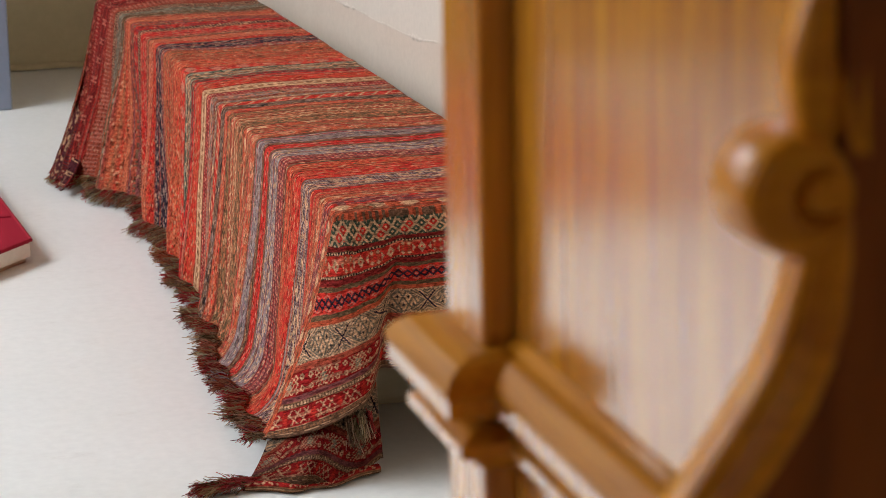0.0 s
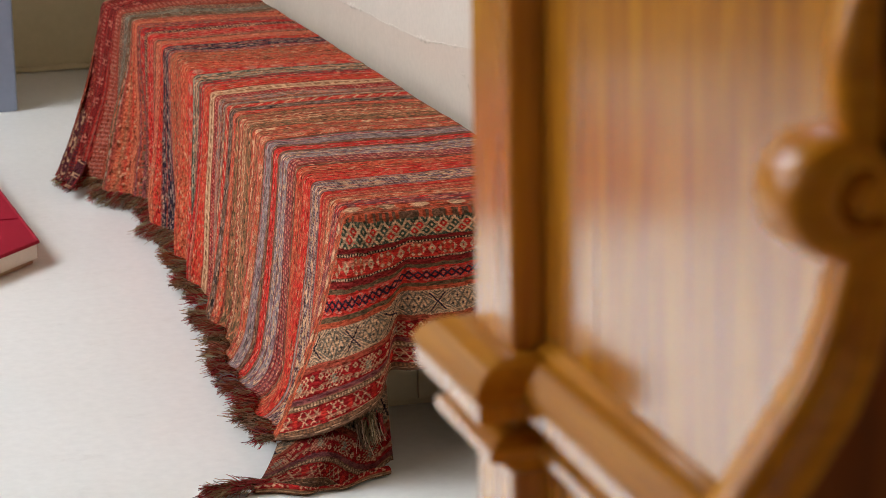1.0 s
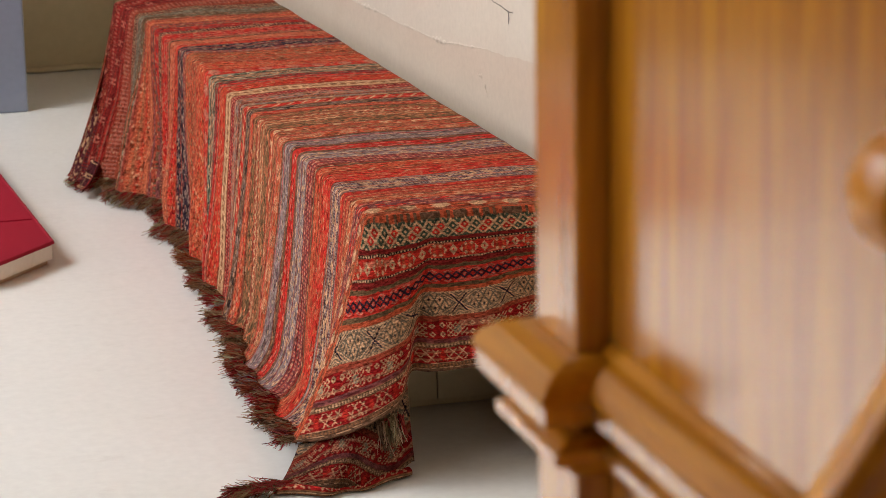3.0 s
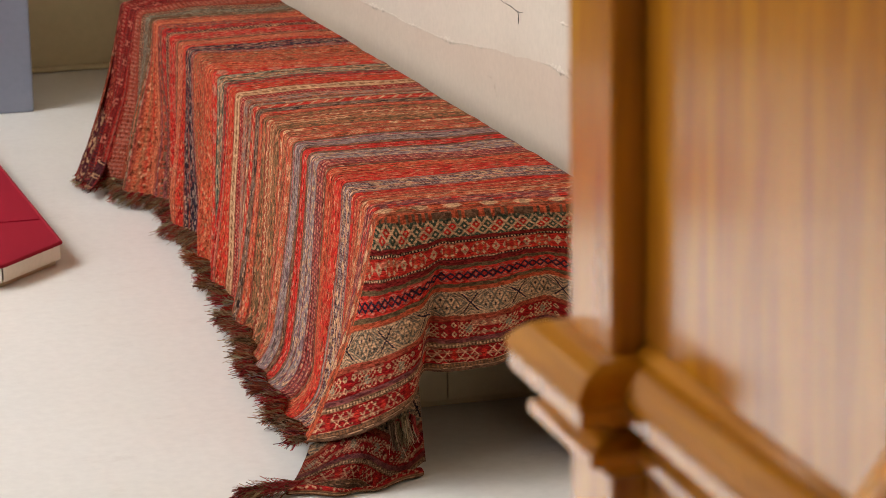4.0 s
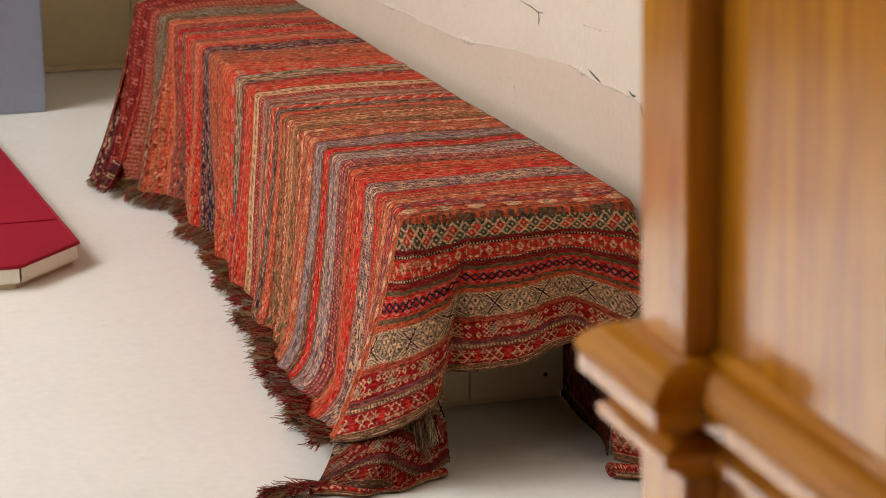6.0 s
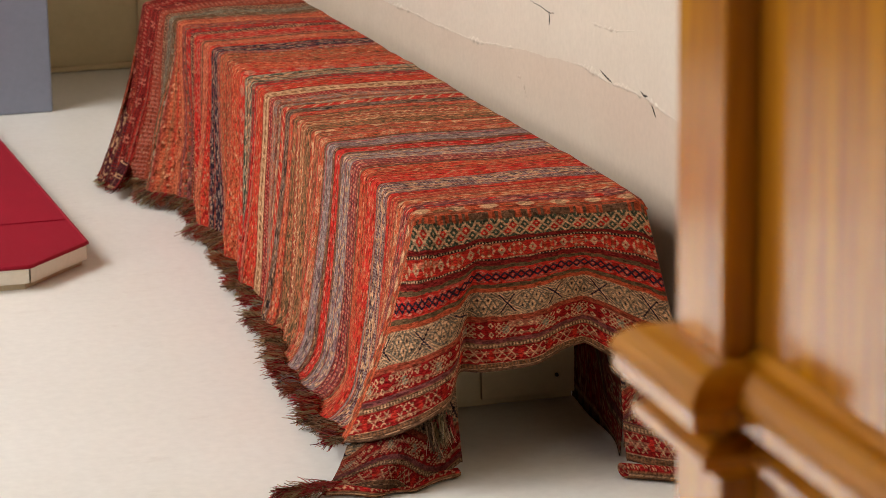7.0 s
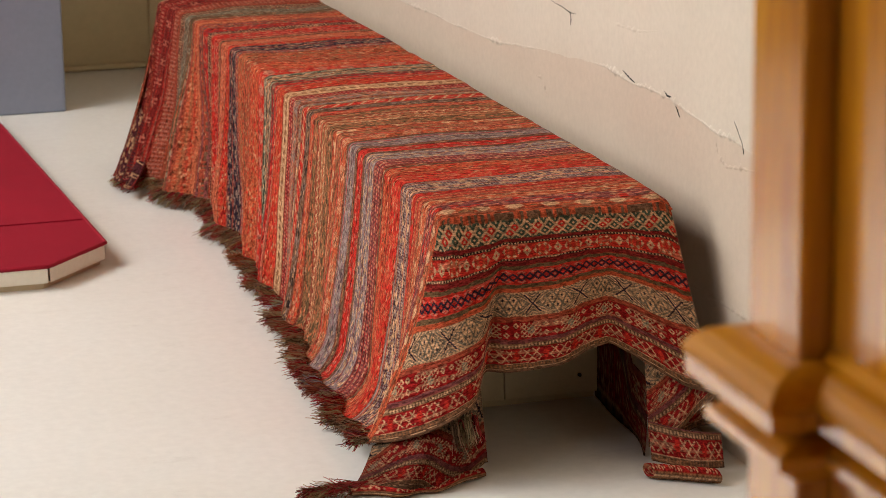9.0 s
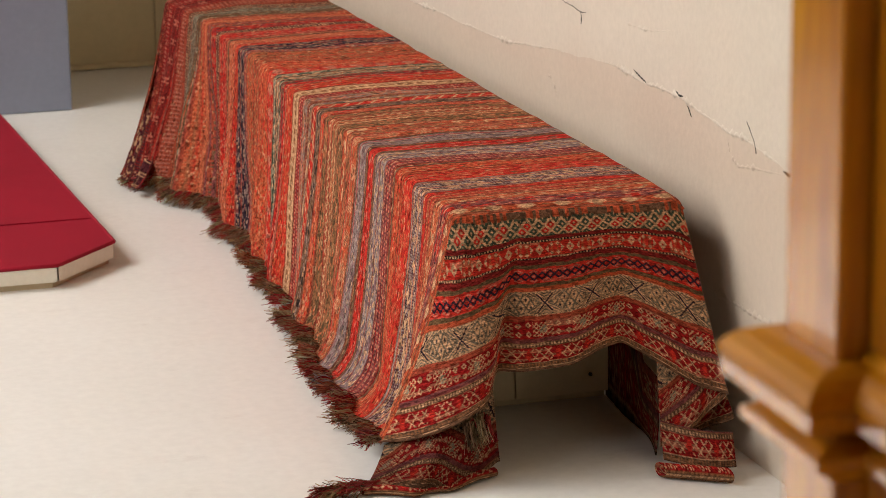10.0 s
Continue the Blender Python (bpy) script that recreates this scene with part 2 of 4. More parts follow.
setting(split_wall("wall_left", -3.65, -3.4, [(-2.7, -1.1, 1.85, 3.4), (-0.85, 0.75, 0.95, 2.45), (0.8, 3.4, 2.65, 4.65)]), "brown board wall with three window openings", "wall")
near = bmesh.new()
for a, b in (((-3.65, -6.7, -0.02), (-2.6, -6.5, 4.8)), ((-2.6, -6.7, -0.02), (-1.2, -6.5, 1.0)), ((-2.6, -6.7, 2.8), (-1.2, -6.5, 4.8)), ((-1.2, -6.7, -0.02), (0.9, -6.5, 4.8))):
    made = bmesh.ops.create_cube(near, size=1)
    for v in made["verts"]:
        v.co = [a[i] + (v.co[i] + 0.5) * (b[i] - a[i]) for i in range(3)]
setting(part("wall_near", near, BOARDS, None, smooth=False), "plain brown board wall with one window opening", "wall")
# unseen window added behind the camera to house the warm fill
w3 = setting(thing("window_4", (-1.9, -6.6, 1.0), "white timber window with clear panes", "window"), "white timber window with clear panes", "window")
for a, b in (((-2.6, -6.63, 1.0), (-2.54, -6.57, 2.8)), ((-1.26, -6.63, 1.0), (-1.2, -6.57, 2.8)), ((-2.54, -6.63, 1.0), (-1.26, -6.57, 1.06)), ((-2.54, -6.63, 2.74), (-1.26, -6.57, 2.8))):
    block("window_frame", a, b, BOARD_PAINT, w3, 0.004)
block("pane", (-2.54, -6.602, 1.06), (-1.26, -6.598, 2.74), GLASS, w3).visible_shadow = False
under(w3)
# left windows, all out of view; the first and third house added fills
for k, (y0, y1, z0, z1) in enumerate(((-2.7, -1.1, 1.85, 3.4), (0.8, 3.4, 2.65, 4.65), (-0.85, 0.75, 0.95, 2.45))):
    w = setting(thing("window_%d" % (k + 1), (-3.5, (y0 + y1) / 2, z0), "white timber window with clear panes", "window"), "white timber window with clear panes", "window")
    for a, b in (((-3.54, y0, z0), (-3.48, y0 + 0.06, z1)), ((-3.54, y1 - 0.06, z0), (-3.48, y1, z1)),
                 ((-3.54, y0 + 0.06, z0), (-3.48, y1 - 0.06, z0 + 0.06)), ((-3.54, y0 + 0.06, z1 - 0.06), (-3.48, y1 - 0.06, z1)),
                 ((-3.535, (y0 + y1) / 2 - 0.025, z0 + 0.06), (-3.485, (y0 + y1) / 2 + 0.025, z1 - 0.06))):
        block("window_frame", a, b, BOARD_PAINT, w, 0.004)
    for a, b in ((y0 + 0.06, (y0 + y1) / 2 - 0.025), ((y0 + y1) / 2 + 0.025, y1 - 0.06)):
        block("pane", (-3.514, a, z0 + 0.06), (-3.51, b, z1 - 0.06), GLASS, w).visible_shadow = False
    under(w)


def crack(name, pts, width, parent, seed):
    """A thin open crack: a tapering sliver standing just proud of the coat."""
    bm = bmesh.new()
    rnd = random.Random(seed)
    rows = []
    m = 14 * (len(pts) - 1)
    for i in range(m + 1):
        t = i / m * (len(pts) - 1)
        k = min(int(t), len(pts) - 2)
        f = t - k
        y = pts[k][0] * (1 - f) + pts[k + 1][0] * f + rnd.uniform(-0.0012, 0.0012)
        z = pts[k][1] * (1 - f) + pts[k + 1][1] * f + rnd.uniform(-0.0012, 0.0012)
        w = width * math.sin(math.pi * (0.06 + 0.88 * i / m)) * rnd.uniform(0.5, 1.1)
        x = wall_x(y) - 0.0015
        rows.append([bm.verts.new((x + dx, y + w * 0.5 * s, z + w * 0.5 * s)) for dx in (0, 0.002) for s in (-1, 1)])
    for a, b in zip(rows, rows[1:]):
        bm.faces.new((a[0], a[1], b[1], b[0]))
        bm.faces.new((a[2], b[2], b[3], a[3]))
        bm.faces.new((a[0], b[0], b[2], a[2]))
        bm.faces.new((a[1], a[3], b[3], b[1]))
    return part(name, bm, CRACK, parent, "dark open crack")


def ridge(name, pts, width, parent, seed, mat, low=False):
    """A lifted lip of paint along a crack."""
    bm = bmesh.new()
    rnd = random.Random(seed)
    rows = []
    m = 16 * (len(pts) - 1)
    for i in range(m + 1):
        t = i / m * (len(pts) - 1)
        k = min(int(t), len(pts) - 2)
        f = t - k
        y = pts[k][0] * (1 - f) + pts[k + 1][0] * f
        z = pts[k][1] * (1 - f) + pts[k + 1][1] * f + rnd.uniform(-0.0011, 0.0011)
        h = width * (0.15 + 0.85 * abs(noise.noise((t * 3.3, seed, 0))) * 2.2) * rnd.uniform(0.8, 1.15) * min(1, 4 * i / m, 4 * (m - i) / m)
        x = wall_x(y) - (0.0003 if low else 0.0006)
        rows.append([bm.verts.new(c) for c in ((x, y, z + h * 2.2), (x - h * 0.9, y, z + h * 0.2), (x - h * 0.6, y, z - h * 0.5), (x, y, z - h * 1.6))])
    for a, b in zip(rows, rows[1:]):
        for j in range(3):
            bm.faces.new((a[j], a[j + 1], b[j + 1], b[j]))
    return part(name, bm, mat, parent)


def along(f, y0, y1, n=9):
    return [(y0 + (y1 - y0) * i / n, f(y0 + (y1 - y0) * i / n)) for i in range(n + 1)]


ridge("paint_lip", along(crack_line, -0.30, 0.66, 14), 0.0055, wall_right, 3, WALL_UPPER)
ridge("paint_lip", along(crack_line, 0.71, 2.57, 20), 0.0032, wall_right, 5, WALL_UPPER)
ridge("paint_lip", along(low_line, -0.45, 0.14, 8), 0.005, wall_right, 8, WALL, True)
ridge("paint_lip", [(0.534, 0.685), (0.441, 0.686), (0.347, 0.691), (0.244, 0.708)], 0.003, wall_right, 9, WALL_UPPER)
ridge("paint_lip", [(0.959, 0.501), (0.918, 0.504), (0.887, 0.485), (0.871, 0.459)], 0.003, wall_right, 11, WALL, True)
crack("crack", [(0.845, 0.675), (0.778, 0.672), (0.736, 0.667), (0.700, 0.671)], 0.002, wall_right, 1)
crack("crack", [(0.731, 0.669), (0.727, 0.656), (0.730, 0.644)], 0.004, wall_right, 2)
crack("crack", [(0.223, 0.599), (0.204, 0.593), (0.188, 0.596)], 0.004, wall_right, 3)
crack("crack", [(0.179, 0.593), (0.161, 0.578), (0.148, 0.564)], 0.0035, wall_right, 4)
crack("crack", [(0.436, 0.601), (0.399, 0.593), (0.373, 0.589)], 0.0045, wall_right, 5)
crack("crack", [(-0.104, 0.605), (-0.120, 0.591), (-0.139, 0.574), (-0.145, 0.557)], 0.0035, wall_right, 6)
ridge("paint_lip", [(-0.016, 0.564), (-0.032, 0.531), (-0.068, 0.518), (-0.141, 0.529), (-0.224, 0.538), (-0.265, 0.545)], 0.003, wall_right, 17, WALL, True)
crack("crack", [(-0.260, 0.549), (-0.276, 0.547), (-0.288, 0.549)], 0.006, wall_right, 8)

setting(block("pillar", (-0.82, 3.41, 0.0), (-0.139, 3.97, 4.8), BLUE_GREY, None, 0.006), "blue-grey painted square pillar standing on the floor", "pillar")
# added out of view so that the oak panel mirrors something dark
setting(block("wall_end", (-3.4, 3.5, -0.01), (-0.822, 3.97, 4.8), BOARDS), "plain brown board cross wall", "wall")


# ---- the red platform ----
def outline(points, z0, z1, bevel=0.0):
    bm = bmesh.new()
    f = bm.faces.new([bm.verts.new((x, y, z0)) for x, y in points])
    r = bmesh.ops.extrude_face_region(bm, geom=[f])
    for v in r["geom"]:
        if isinstance(v, bmesh.types.BMVert):
            v.co.z = z1
    bmesh.ops.recalc_face_normals(bm, faces=bm.faces[:])
    if bevel:
        bmesh.ops.bevel(bm, geom=[e for e in bm.edges], offset=bevel, segments=2, affect="EDGES")
    return bm


def inset(points, d):
    cx, cy = sum(p[0] for p in points) / len(points), sum(p[1] for p in points) / len(points)
    return [(x - d * (1 if x > cx else -1), y - d * (1 if y > cy else -1)) for x, y in points]


PLAN = [(-2.5, 1.45), (-0.484, 1.435), (-0.330, 1.607), (-0.388, 3.25), (-2.5, 3.25)]
platform = thing("kneeling_platform", (-1.4, 2.2, 0), "low cream platform with a red felt top and cut corner", "platform")
part("plinth", outline(inset(PLAN, 0.012), 0.0, 0.014), PLINTH_PAINT, platform, "yellowed base boards", False)
for a, b in ((0, 1), (1, 2), (2, 3), (3, 4), (4, 0)):
    p, q = Vector((*PLAN[a], 0)), Vector((*PLAN[b], 0))
    d = (q - p).normalized()
    inner = Vector((-d.y, d.x, 0)) * 0.018
    p, q = p + d * 0.0018, q - d * 0.0018
    part("edge_board", outline([(v.x, v.y) for v in (p, q, q + inner - d * 0.02, p + inner + d * 0.02)], 0.0145, 0.050, 0.0012), BOARD_PAINT, platform, "chipped cream edge board", False)
top = outline(inset(PLAN, 0.004), 0.046, 0.0560)
part("felt_top", top, RED_CLOTH, platform, "dark red felt", False)
part("felt_overlay", outline([(-2.49, 1.83), (-0.3445, 1.83), (-0.393, 3.245), (-2.49, 3.245)], 0.0560, 0.0590, 0.001), RED_CLOTH, platform, "second layer of red felt", False)


def tube(points, radius, sides=8, wob=0.0):
    bm = bmesh.new()
    rings = []
    for i, p in enumerate(points):
        p = Vector(p)
        d = (Vector(points[min(i + 1, len(points) - 1)]) - Vector(points[max(i - 1, 0)])).normalized()
        a = d.orthogonal().normalized() if abs(d.z) > 0.9 else d.cross(Vector((0, 0, 1))).normalized()
        c = d.cross(a)
        r = radius(i / (len(points) - 1)) if callable(radius) else radius
        rings.append([bm.verts.new(p + (a * math.cos(t) + c * math.sin(t)) * r) for t in [2 * math.pi * k / sides for k in range(sides)]])
    for r0, r1 in zip(rings, rings[1:]):
        for k in range(sides):
            bm.faces.new((r0[k], r0[(k + 1) % sides], r1[(k + 1) % sides], r1[k]))
    bm.faces.new(rings[0][::-1])
    bm.faces.new(rings[-1])
    bmesh.ops.recalc_face_normals(bm, faces=bm.faces[:])
    return bm


edge = []
for a, b in ((0, 1), (1, 2), (2, 3)):
    for i in range(30):
        f = i / 30
        edge.append((PLAN[a][0] * (1 - f) + PLAN[b][0] * f, PLAN[a][1] * (1 - f) + PLAN[b][1] * f, 0.0530 + 0.0012 * noise.noise((i * 0.7, a, 0))))
part("piping", tube(edge, 0.0052), RED_PIPING, platform, "raised red edge piping")
under(platform)


# ---- the varnished stall in front ----
stall = thing("confessional", (-0.45, -3.1, 0), "varnished orange-brown oak confessional side with mouldings and a carved scroll", "confessional")
FACE, PANEL = -0.588, -0.566


def timber(name, a, b, mat, label="", bevel=0.003):
    return block(name, a, b, mat, stall, bevel, label)


timber("stile", (FACE, -2.862, 0.0), (-0.42, -2.777, 2.1), WOOD)
timber("panel", (PANEL, -3.356, 1.03), (-0.52, -2.865, 2.02), WOOD_PANEL, "oak panel reflecting pale daylight", 0.0)
timber("lower_panel", (PANEL, -3.356, 0.0), (-0.52, -2.865, 1.02), WOOD_PANEL, "", 0.0)
timber("top_rail", (FACE + 0.01, -3.356, 2.02), (-0.42, -2.863, 2.1), WOOD_LONG)
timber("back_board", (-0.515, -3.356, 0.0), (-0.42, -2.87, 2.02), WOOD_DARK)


def bead(y0, y1, z):
    """A thin cove strip along the foot of the panel."""
    prof = [(0, 0), (-0.006, 0.0), (-0.0065, 0.002), (-0.004, 0.004), (-0.0015, 0.006), (0, 0.008)]
    return sweep(prof, [lambda p, y=y: (PANEL + p[0], y, z + p[1]) for y in (y0, y1)])


part("panel_bead", bead(-2.8645, -3.344, 1.062), WOOD_LONG, stall)

LEDGE = [(0.0, 1.0625), (0.012, 1.0615), (0.023, 1.0575), (0.031, 1.0515), (0.0355, 1.0445), (0.0350, 1.0390), (0.0305, 1.0365), (0.0300, 1.0255), (0.013, 1.0235),
         (0.007, 1.0165), (0.0, 1.013)]
LOWER = [(0.0, 1.010), (0.012, 1.0085), (0.019, 1.004), (0.0215, 0.998), (0.019, 0.992), (0.011, 0.989), (0.006, 0.983), (0.0, 0.978)]


def moulding(profile, mat, name):
    """The string moulding: along the panel, round the stile and back."""
    path = [(-0.555, -3.344, 0, 1, 0), (-0.555, -2.862, 1, 1, -1), (FACE, -2.862, 1, 1, -1), (FACE, -2.777, 1, 1, 1), (-0.42, -2.777, 0, 0, 1)]
    st = []
    for x, y, corner, ox, oy in path:
        st.append(lambda p, x=x, y=y, c=corner, ox=ox, oy=oy: (x - p[0] * ox, y + p[0] * oy * (1 if c or not ox else 0), p[1]))
    return part(name, sweep(profile, st), mat, stall, "", False)


led = moulding(LEDGE, WOOD_LONG, "ledge_moulding")
low = moulding(LOWER, WOOD_LONG, "lower_moulding")
moulding([(0.0285, 1.0372), (0.0330, 1.0372), (0.0330, 1.0250), (0.0285, 1.0250)], WOOD, "ledge_fillet")
moulding([(0.0190, 1.0025), (0.0226, 1.0025), (0.0226, 0.9945), (0.0190, 0.9945)], WOOD, "lower_fillet")
for ob in (led, low):
    mod = ob.modifiers.new("round", "BEVEL")
    mod.width, mod.segments, mod.limit_method, mod.angle_limit = 0.0015, 2, "ANGLE", radians(40)


# the end of the stall: a thick board sawn to a scroll, its volute above a curved arm
SAWN, BACK = -3.392, -3.346


def arm():
    """The curved arm below the volute: a hollow along its outer edge and a flat inner band."""
    heights = [1.268, 1.249, 1.222, 1.199, 1.174, 1.143, 1.110, 1.085, 1.050]
    outer = [-0.589, -0.593, -0.600, -0.609, -0.625, -0.647, -0.677, -0.704, -0.748]
    inner = [-0.566, -0.566, -0.568, -0.574, -0.585, -0.606, -0.637, -0.664, -0.708]
    bm = bmesh.new()
    rings = []
    for i in range(41):
        z = heights[0] + (heights[-1] - heights[0]) * i / 40
        xa, xb = (float(np.interp(-z, [-h for h in heights], e)) for e in (outer, inner))
        ring = [bm.verts.new((xa + (xb - xa) * o, SAWN + d, z)) for o, d in
                ((0, 0.010), (0.03, 0.003), (0.10, 0.0), (0.20, 0.0015), (0.30, 0.006), (0.42, 0.0055), (0.54, 0.001), (0.64, 0.0), (0.90, 0.0), (0.97, 0.003), (1, 0.010))]
        ring += [bm.verts.new((xb, SAWN + 0.022, z)), bm.verts.new((xa, SAWN + 0.022, z))]
        rings.append(ring)
    for r0, r1 in zip(rings, rings[1:]):
        for k in range(len(r0)):
            j = (k + 1) % len(r0)
            bm.faces.new((r0[k], r0[j], r1[j], r1[k]))
    bm.faces.new(rings[0][::-1])
    bm.faces.new(rings[-1])
    bmesh.ops.recalc_face_normals(bm, faces=bm.faces[:])
    return bm


def web():
    """The thinner board that fills the end behind the scroll."""
    edge = [(0.0, -0.700), (1.05, -0.700), (1.085, -0.668), (1.110, -0.641), (1.143, -0.610), (1.174, -0.589), (1.199, -0.578), (1.222, -0.572), (1.26, -0.570), (2.1, -0.570)]
    return sweep([(0, -3.384), (1, -3.384), (1, -3.358), (0, -3.358)], [lambda p, z=z, x=x: (x + (-0.42 - x) * p[0], p[1], z) for z, x in edge])


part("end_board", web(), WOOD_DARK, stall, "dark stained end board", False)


def volute():
    """A round boss with a crescent groove cut about its eye."""
    bm = bmesh.new()
    profile = [(0.004, 0.0), (0.0075, 0.0008), (0.0092, 0.003), (0.0098, 0.014), (0.0128, 0.014), (0.0136, 0.003), (0.0150, 0.0006), (0.0215, 0.0), (0.0245, 0.0012), (0.0268, 0.005),
               (0.0285, 0.014), (0.0285, 0.042), (0.0270, BACK - SAWN)]
    rings = []
    n = 64
    for r, d in profile:
        ring = []
        for k in range(n):
            t = 2 * math.pi * k / n
            wide = min(max((r - 0.013) / 0.012, 0), 1)
            groove = min(max((0.55 - math.cos(t - 0.25)) / 0.5, 0), 1) if 0.009 < r < 0.014 else 1
            ring.append(bm.verts.new((-0.582 - 0.0105 * wide + r * math.cos(t), SAWN + d * groove, 1.2795 + r * math.sin(t) * 1.03)))
        rings.append(ring)
    for r0, r1 in zip(rings, rings[1:]):
        for k in range(n):
            bm.faces.new((r0[k], r0[(k + 1) % n], r1[(k + 1) % n], r1[k]))
    bm.faces.new(rings[0])
    bm.faces.new(rings[-1][::-1])
    bmesh.ops.recalc_face_normals(bm, faces=bm.faces[:])
    return bm


sc = part("scroll_bracket", arm(), WOOD_CARVED, stall, "carved oak scroll with a curled volute")
part("volute", volute(), WOOD_CARVED, sc)


def leaf(x0, z0, high, broad, lean):
    """A pointed carved leaf, folded along its middle rib."""
    bm = bmesh.new()
    rows = []
    for i in range(17):
        t = i / 16
        w = broad * math.sin(math.pi * min(1, 0.18 + 0.82 * t)) ** 0.9 * (1 - 0.25 * t)
        x = x0 + lean * t * t - 0.004 * math.sin(3 * t)
        z = z0 + high * t
        ring = []
        for o, d in ((-1, 0.004), (-0.5, 0.014), (0, 0.010), (0.5, 0.014), (1, 0.004)):
            ring.append(bm.verts.new((x + o * w, SAWN + 0.018 - d * (1 - 0.5 * t), z - 0.004 * abs(o))))
        for o in (1, -1):
            ring.append(bm.verts.new((x + o * w * 0.9, -3.362, z)))
        rows.append(ring)
    for a, b in zip(rows, rows[1:]):
        for k in range(7):
            bm.faces.new((a[k], a[(k + 1) % 7], b[(k + 1) % 7], b[k]))
    bm.faces.new(rows[0][::-1])
    bm.faces.new(rows[-1])
    bmesh.ops.recalc_face_normals(bm, faces=bm.faces[:])
    return bm


part("leaf", leaf(-0.580, 1.300, 0.105, 0.0125, 0.010), WOOD_CARVED, stall, "carved oak leaf")
part("leaf", leaf(-0.561, 1.298, 0.075, 0.0105, 0.006), WOOD_CARVED, stall, "carved oak leaf")
under(stall)

# ---- the bench ----
LENGTH, HIGH = 2.62, 0.46
bench = thing("bench", (0.2, 1.2, 0), "cream painted plank bench hidden under a woven cover", "bench")
block("seat_board", (0.022, 0.022, 0.400), (0.37, LENGTH - 0.03, 0.434), BENCH_PAINT, bench, 0.008)
# gap over the recessed foot is added to give a dark contact-shadow line
for y in (0.282, 2.2):
    block("foot", (0.04, y + 0.020, 0.0), (0.3875, y + 0.029, 0.0155), BENCH_PAINT, bench)
    block("end_panel", (0.035, y, 0.016), (0.2015, y + 0.03, 0.400), BENCH_PAINT, bench, 0.0015)
    block("end_panel", (0.2035, y, 0.016), (0.388, y + 0.03, 0.400), BENCH_PAINT, bench, 0.0015)
block("rail", (0.05, 0.313, 0.33), (0.075, 2.199, 0.400), BENCH_PAINT, bench, 0.002)
knob = bmesh.new()
bmesh.ops.create_cone(knob, cap_ends=True, segments=12, radius1=0.004, radius2=0.003, depth=0.006, matrix=pose(0.352, 0.280, 0.052, 90, 0, 0))
part("nail", knob, CRACK, bench, "dark nail head")
under(bench)


# ---- the woven cover ----
DYE = {k: np.array(v) for k, v in dict(
    red=(0.47, 0.034, 0.024), crimson=(0.28, 0.016, 0.017), orange=(0.43, 0.094, 0.042), brick=(0.33, 0.074, 0.042), maroon=(0.19, 0.022, 0.020),
    cream=(0.53, 0.36, 0.215), pink=(0.46, 0.17, 0.12), tan=(0.26, 0.135, 0.066), olive=(0.13, 0.09, 0.046), grey=(0.23, 0.185, 0.165), blue=(0.27, 0.25, 0.245),
    mauve=(0.19, 0.065, 0.066), green=(0.055, 0.085, 0.06), navy=(0.030, 0.022, 0.036), black=(0.028, 0.02, 0.02), sage=(0.24, 0.25, 0.19), peach=(0.46, 0.15, 0.075),
    brown=(0.15, 0.09, 0.055), plum=(0.10, 0.03, 0.038), lilac=(0.21, 0.14, 0.155), moss=(0.155, 0.14, 0.105)).items()}
rng = np.random.default_rng(7)
GRAIN = rng.random((512, 512))


def grain(a, b, i=0):
    """Repeatable uneven values in 0..1 on a lattice of threads."""
    return GRAIN[(np.floor(a).astype(int) * 7 + i * 131) % 512, (np.floor(b).astype(int) * 13 + i * 57) % 512]


def soft(a, b, i=0):
    fa, fb = a - np.floor(a), b - np.floor(b)
    fa, fb = fa * fa * (3 - 2 * fa), fb * fb * (3 - 2 * fb)
    return ((grain(a, b, i) * (1 - fa) + grain(a + 1, b, i) * fa) * (1 - fb) + (grain(a, b + 1, i) * (1 - fa) + grain(a + 1, b + 1, i) * fa) * fb)


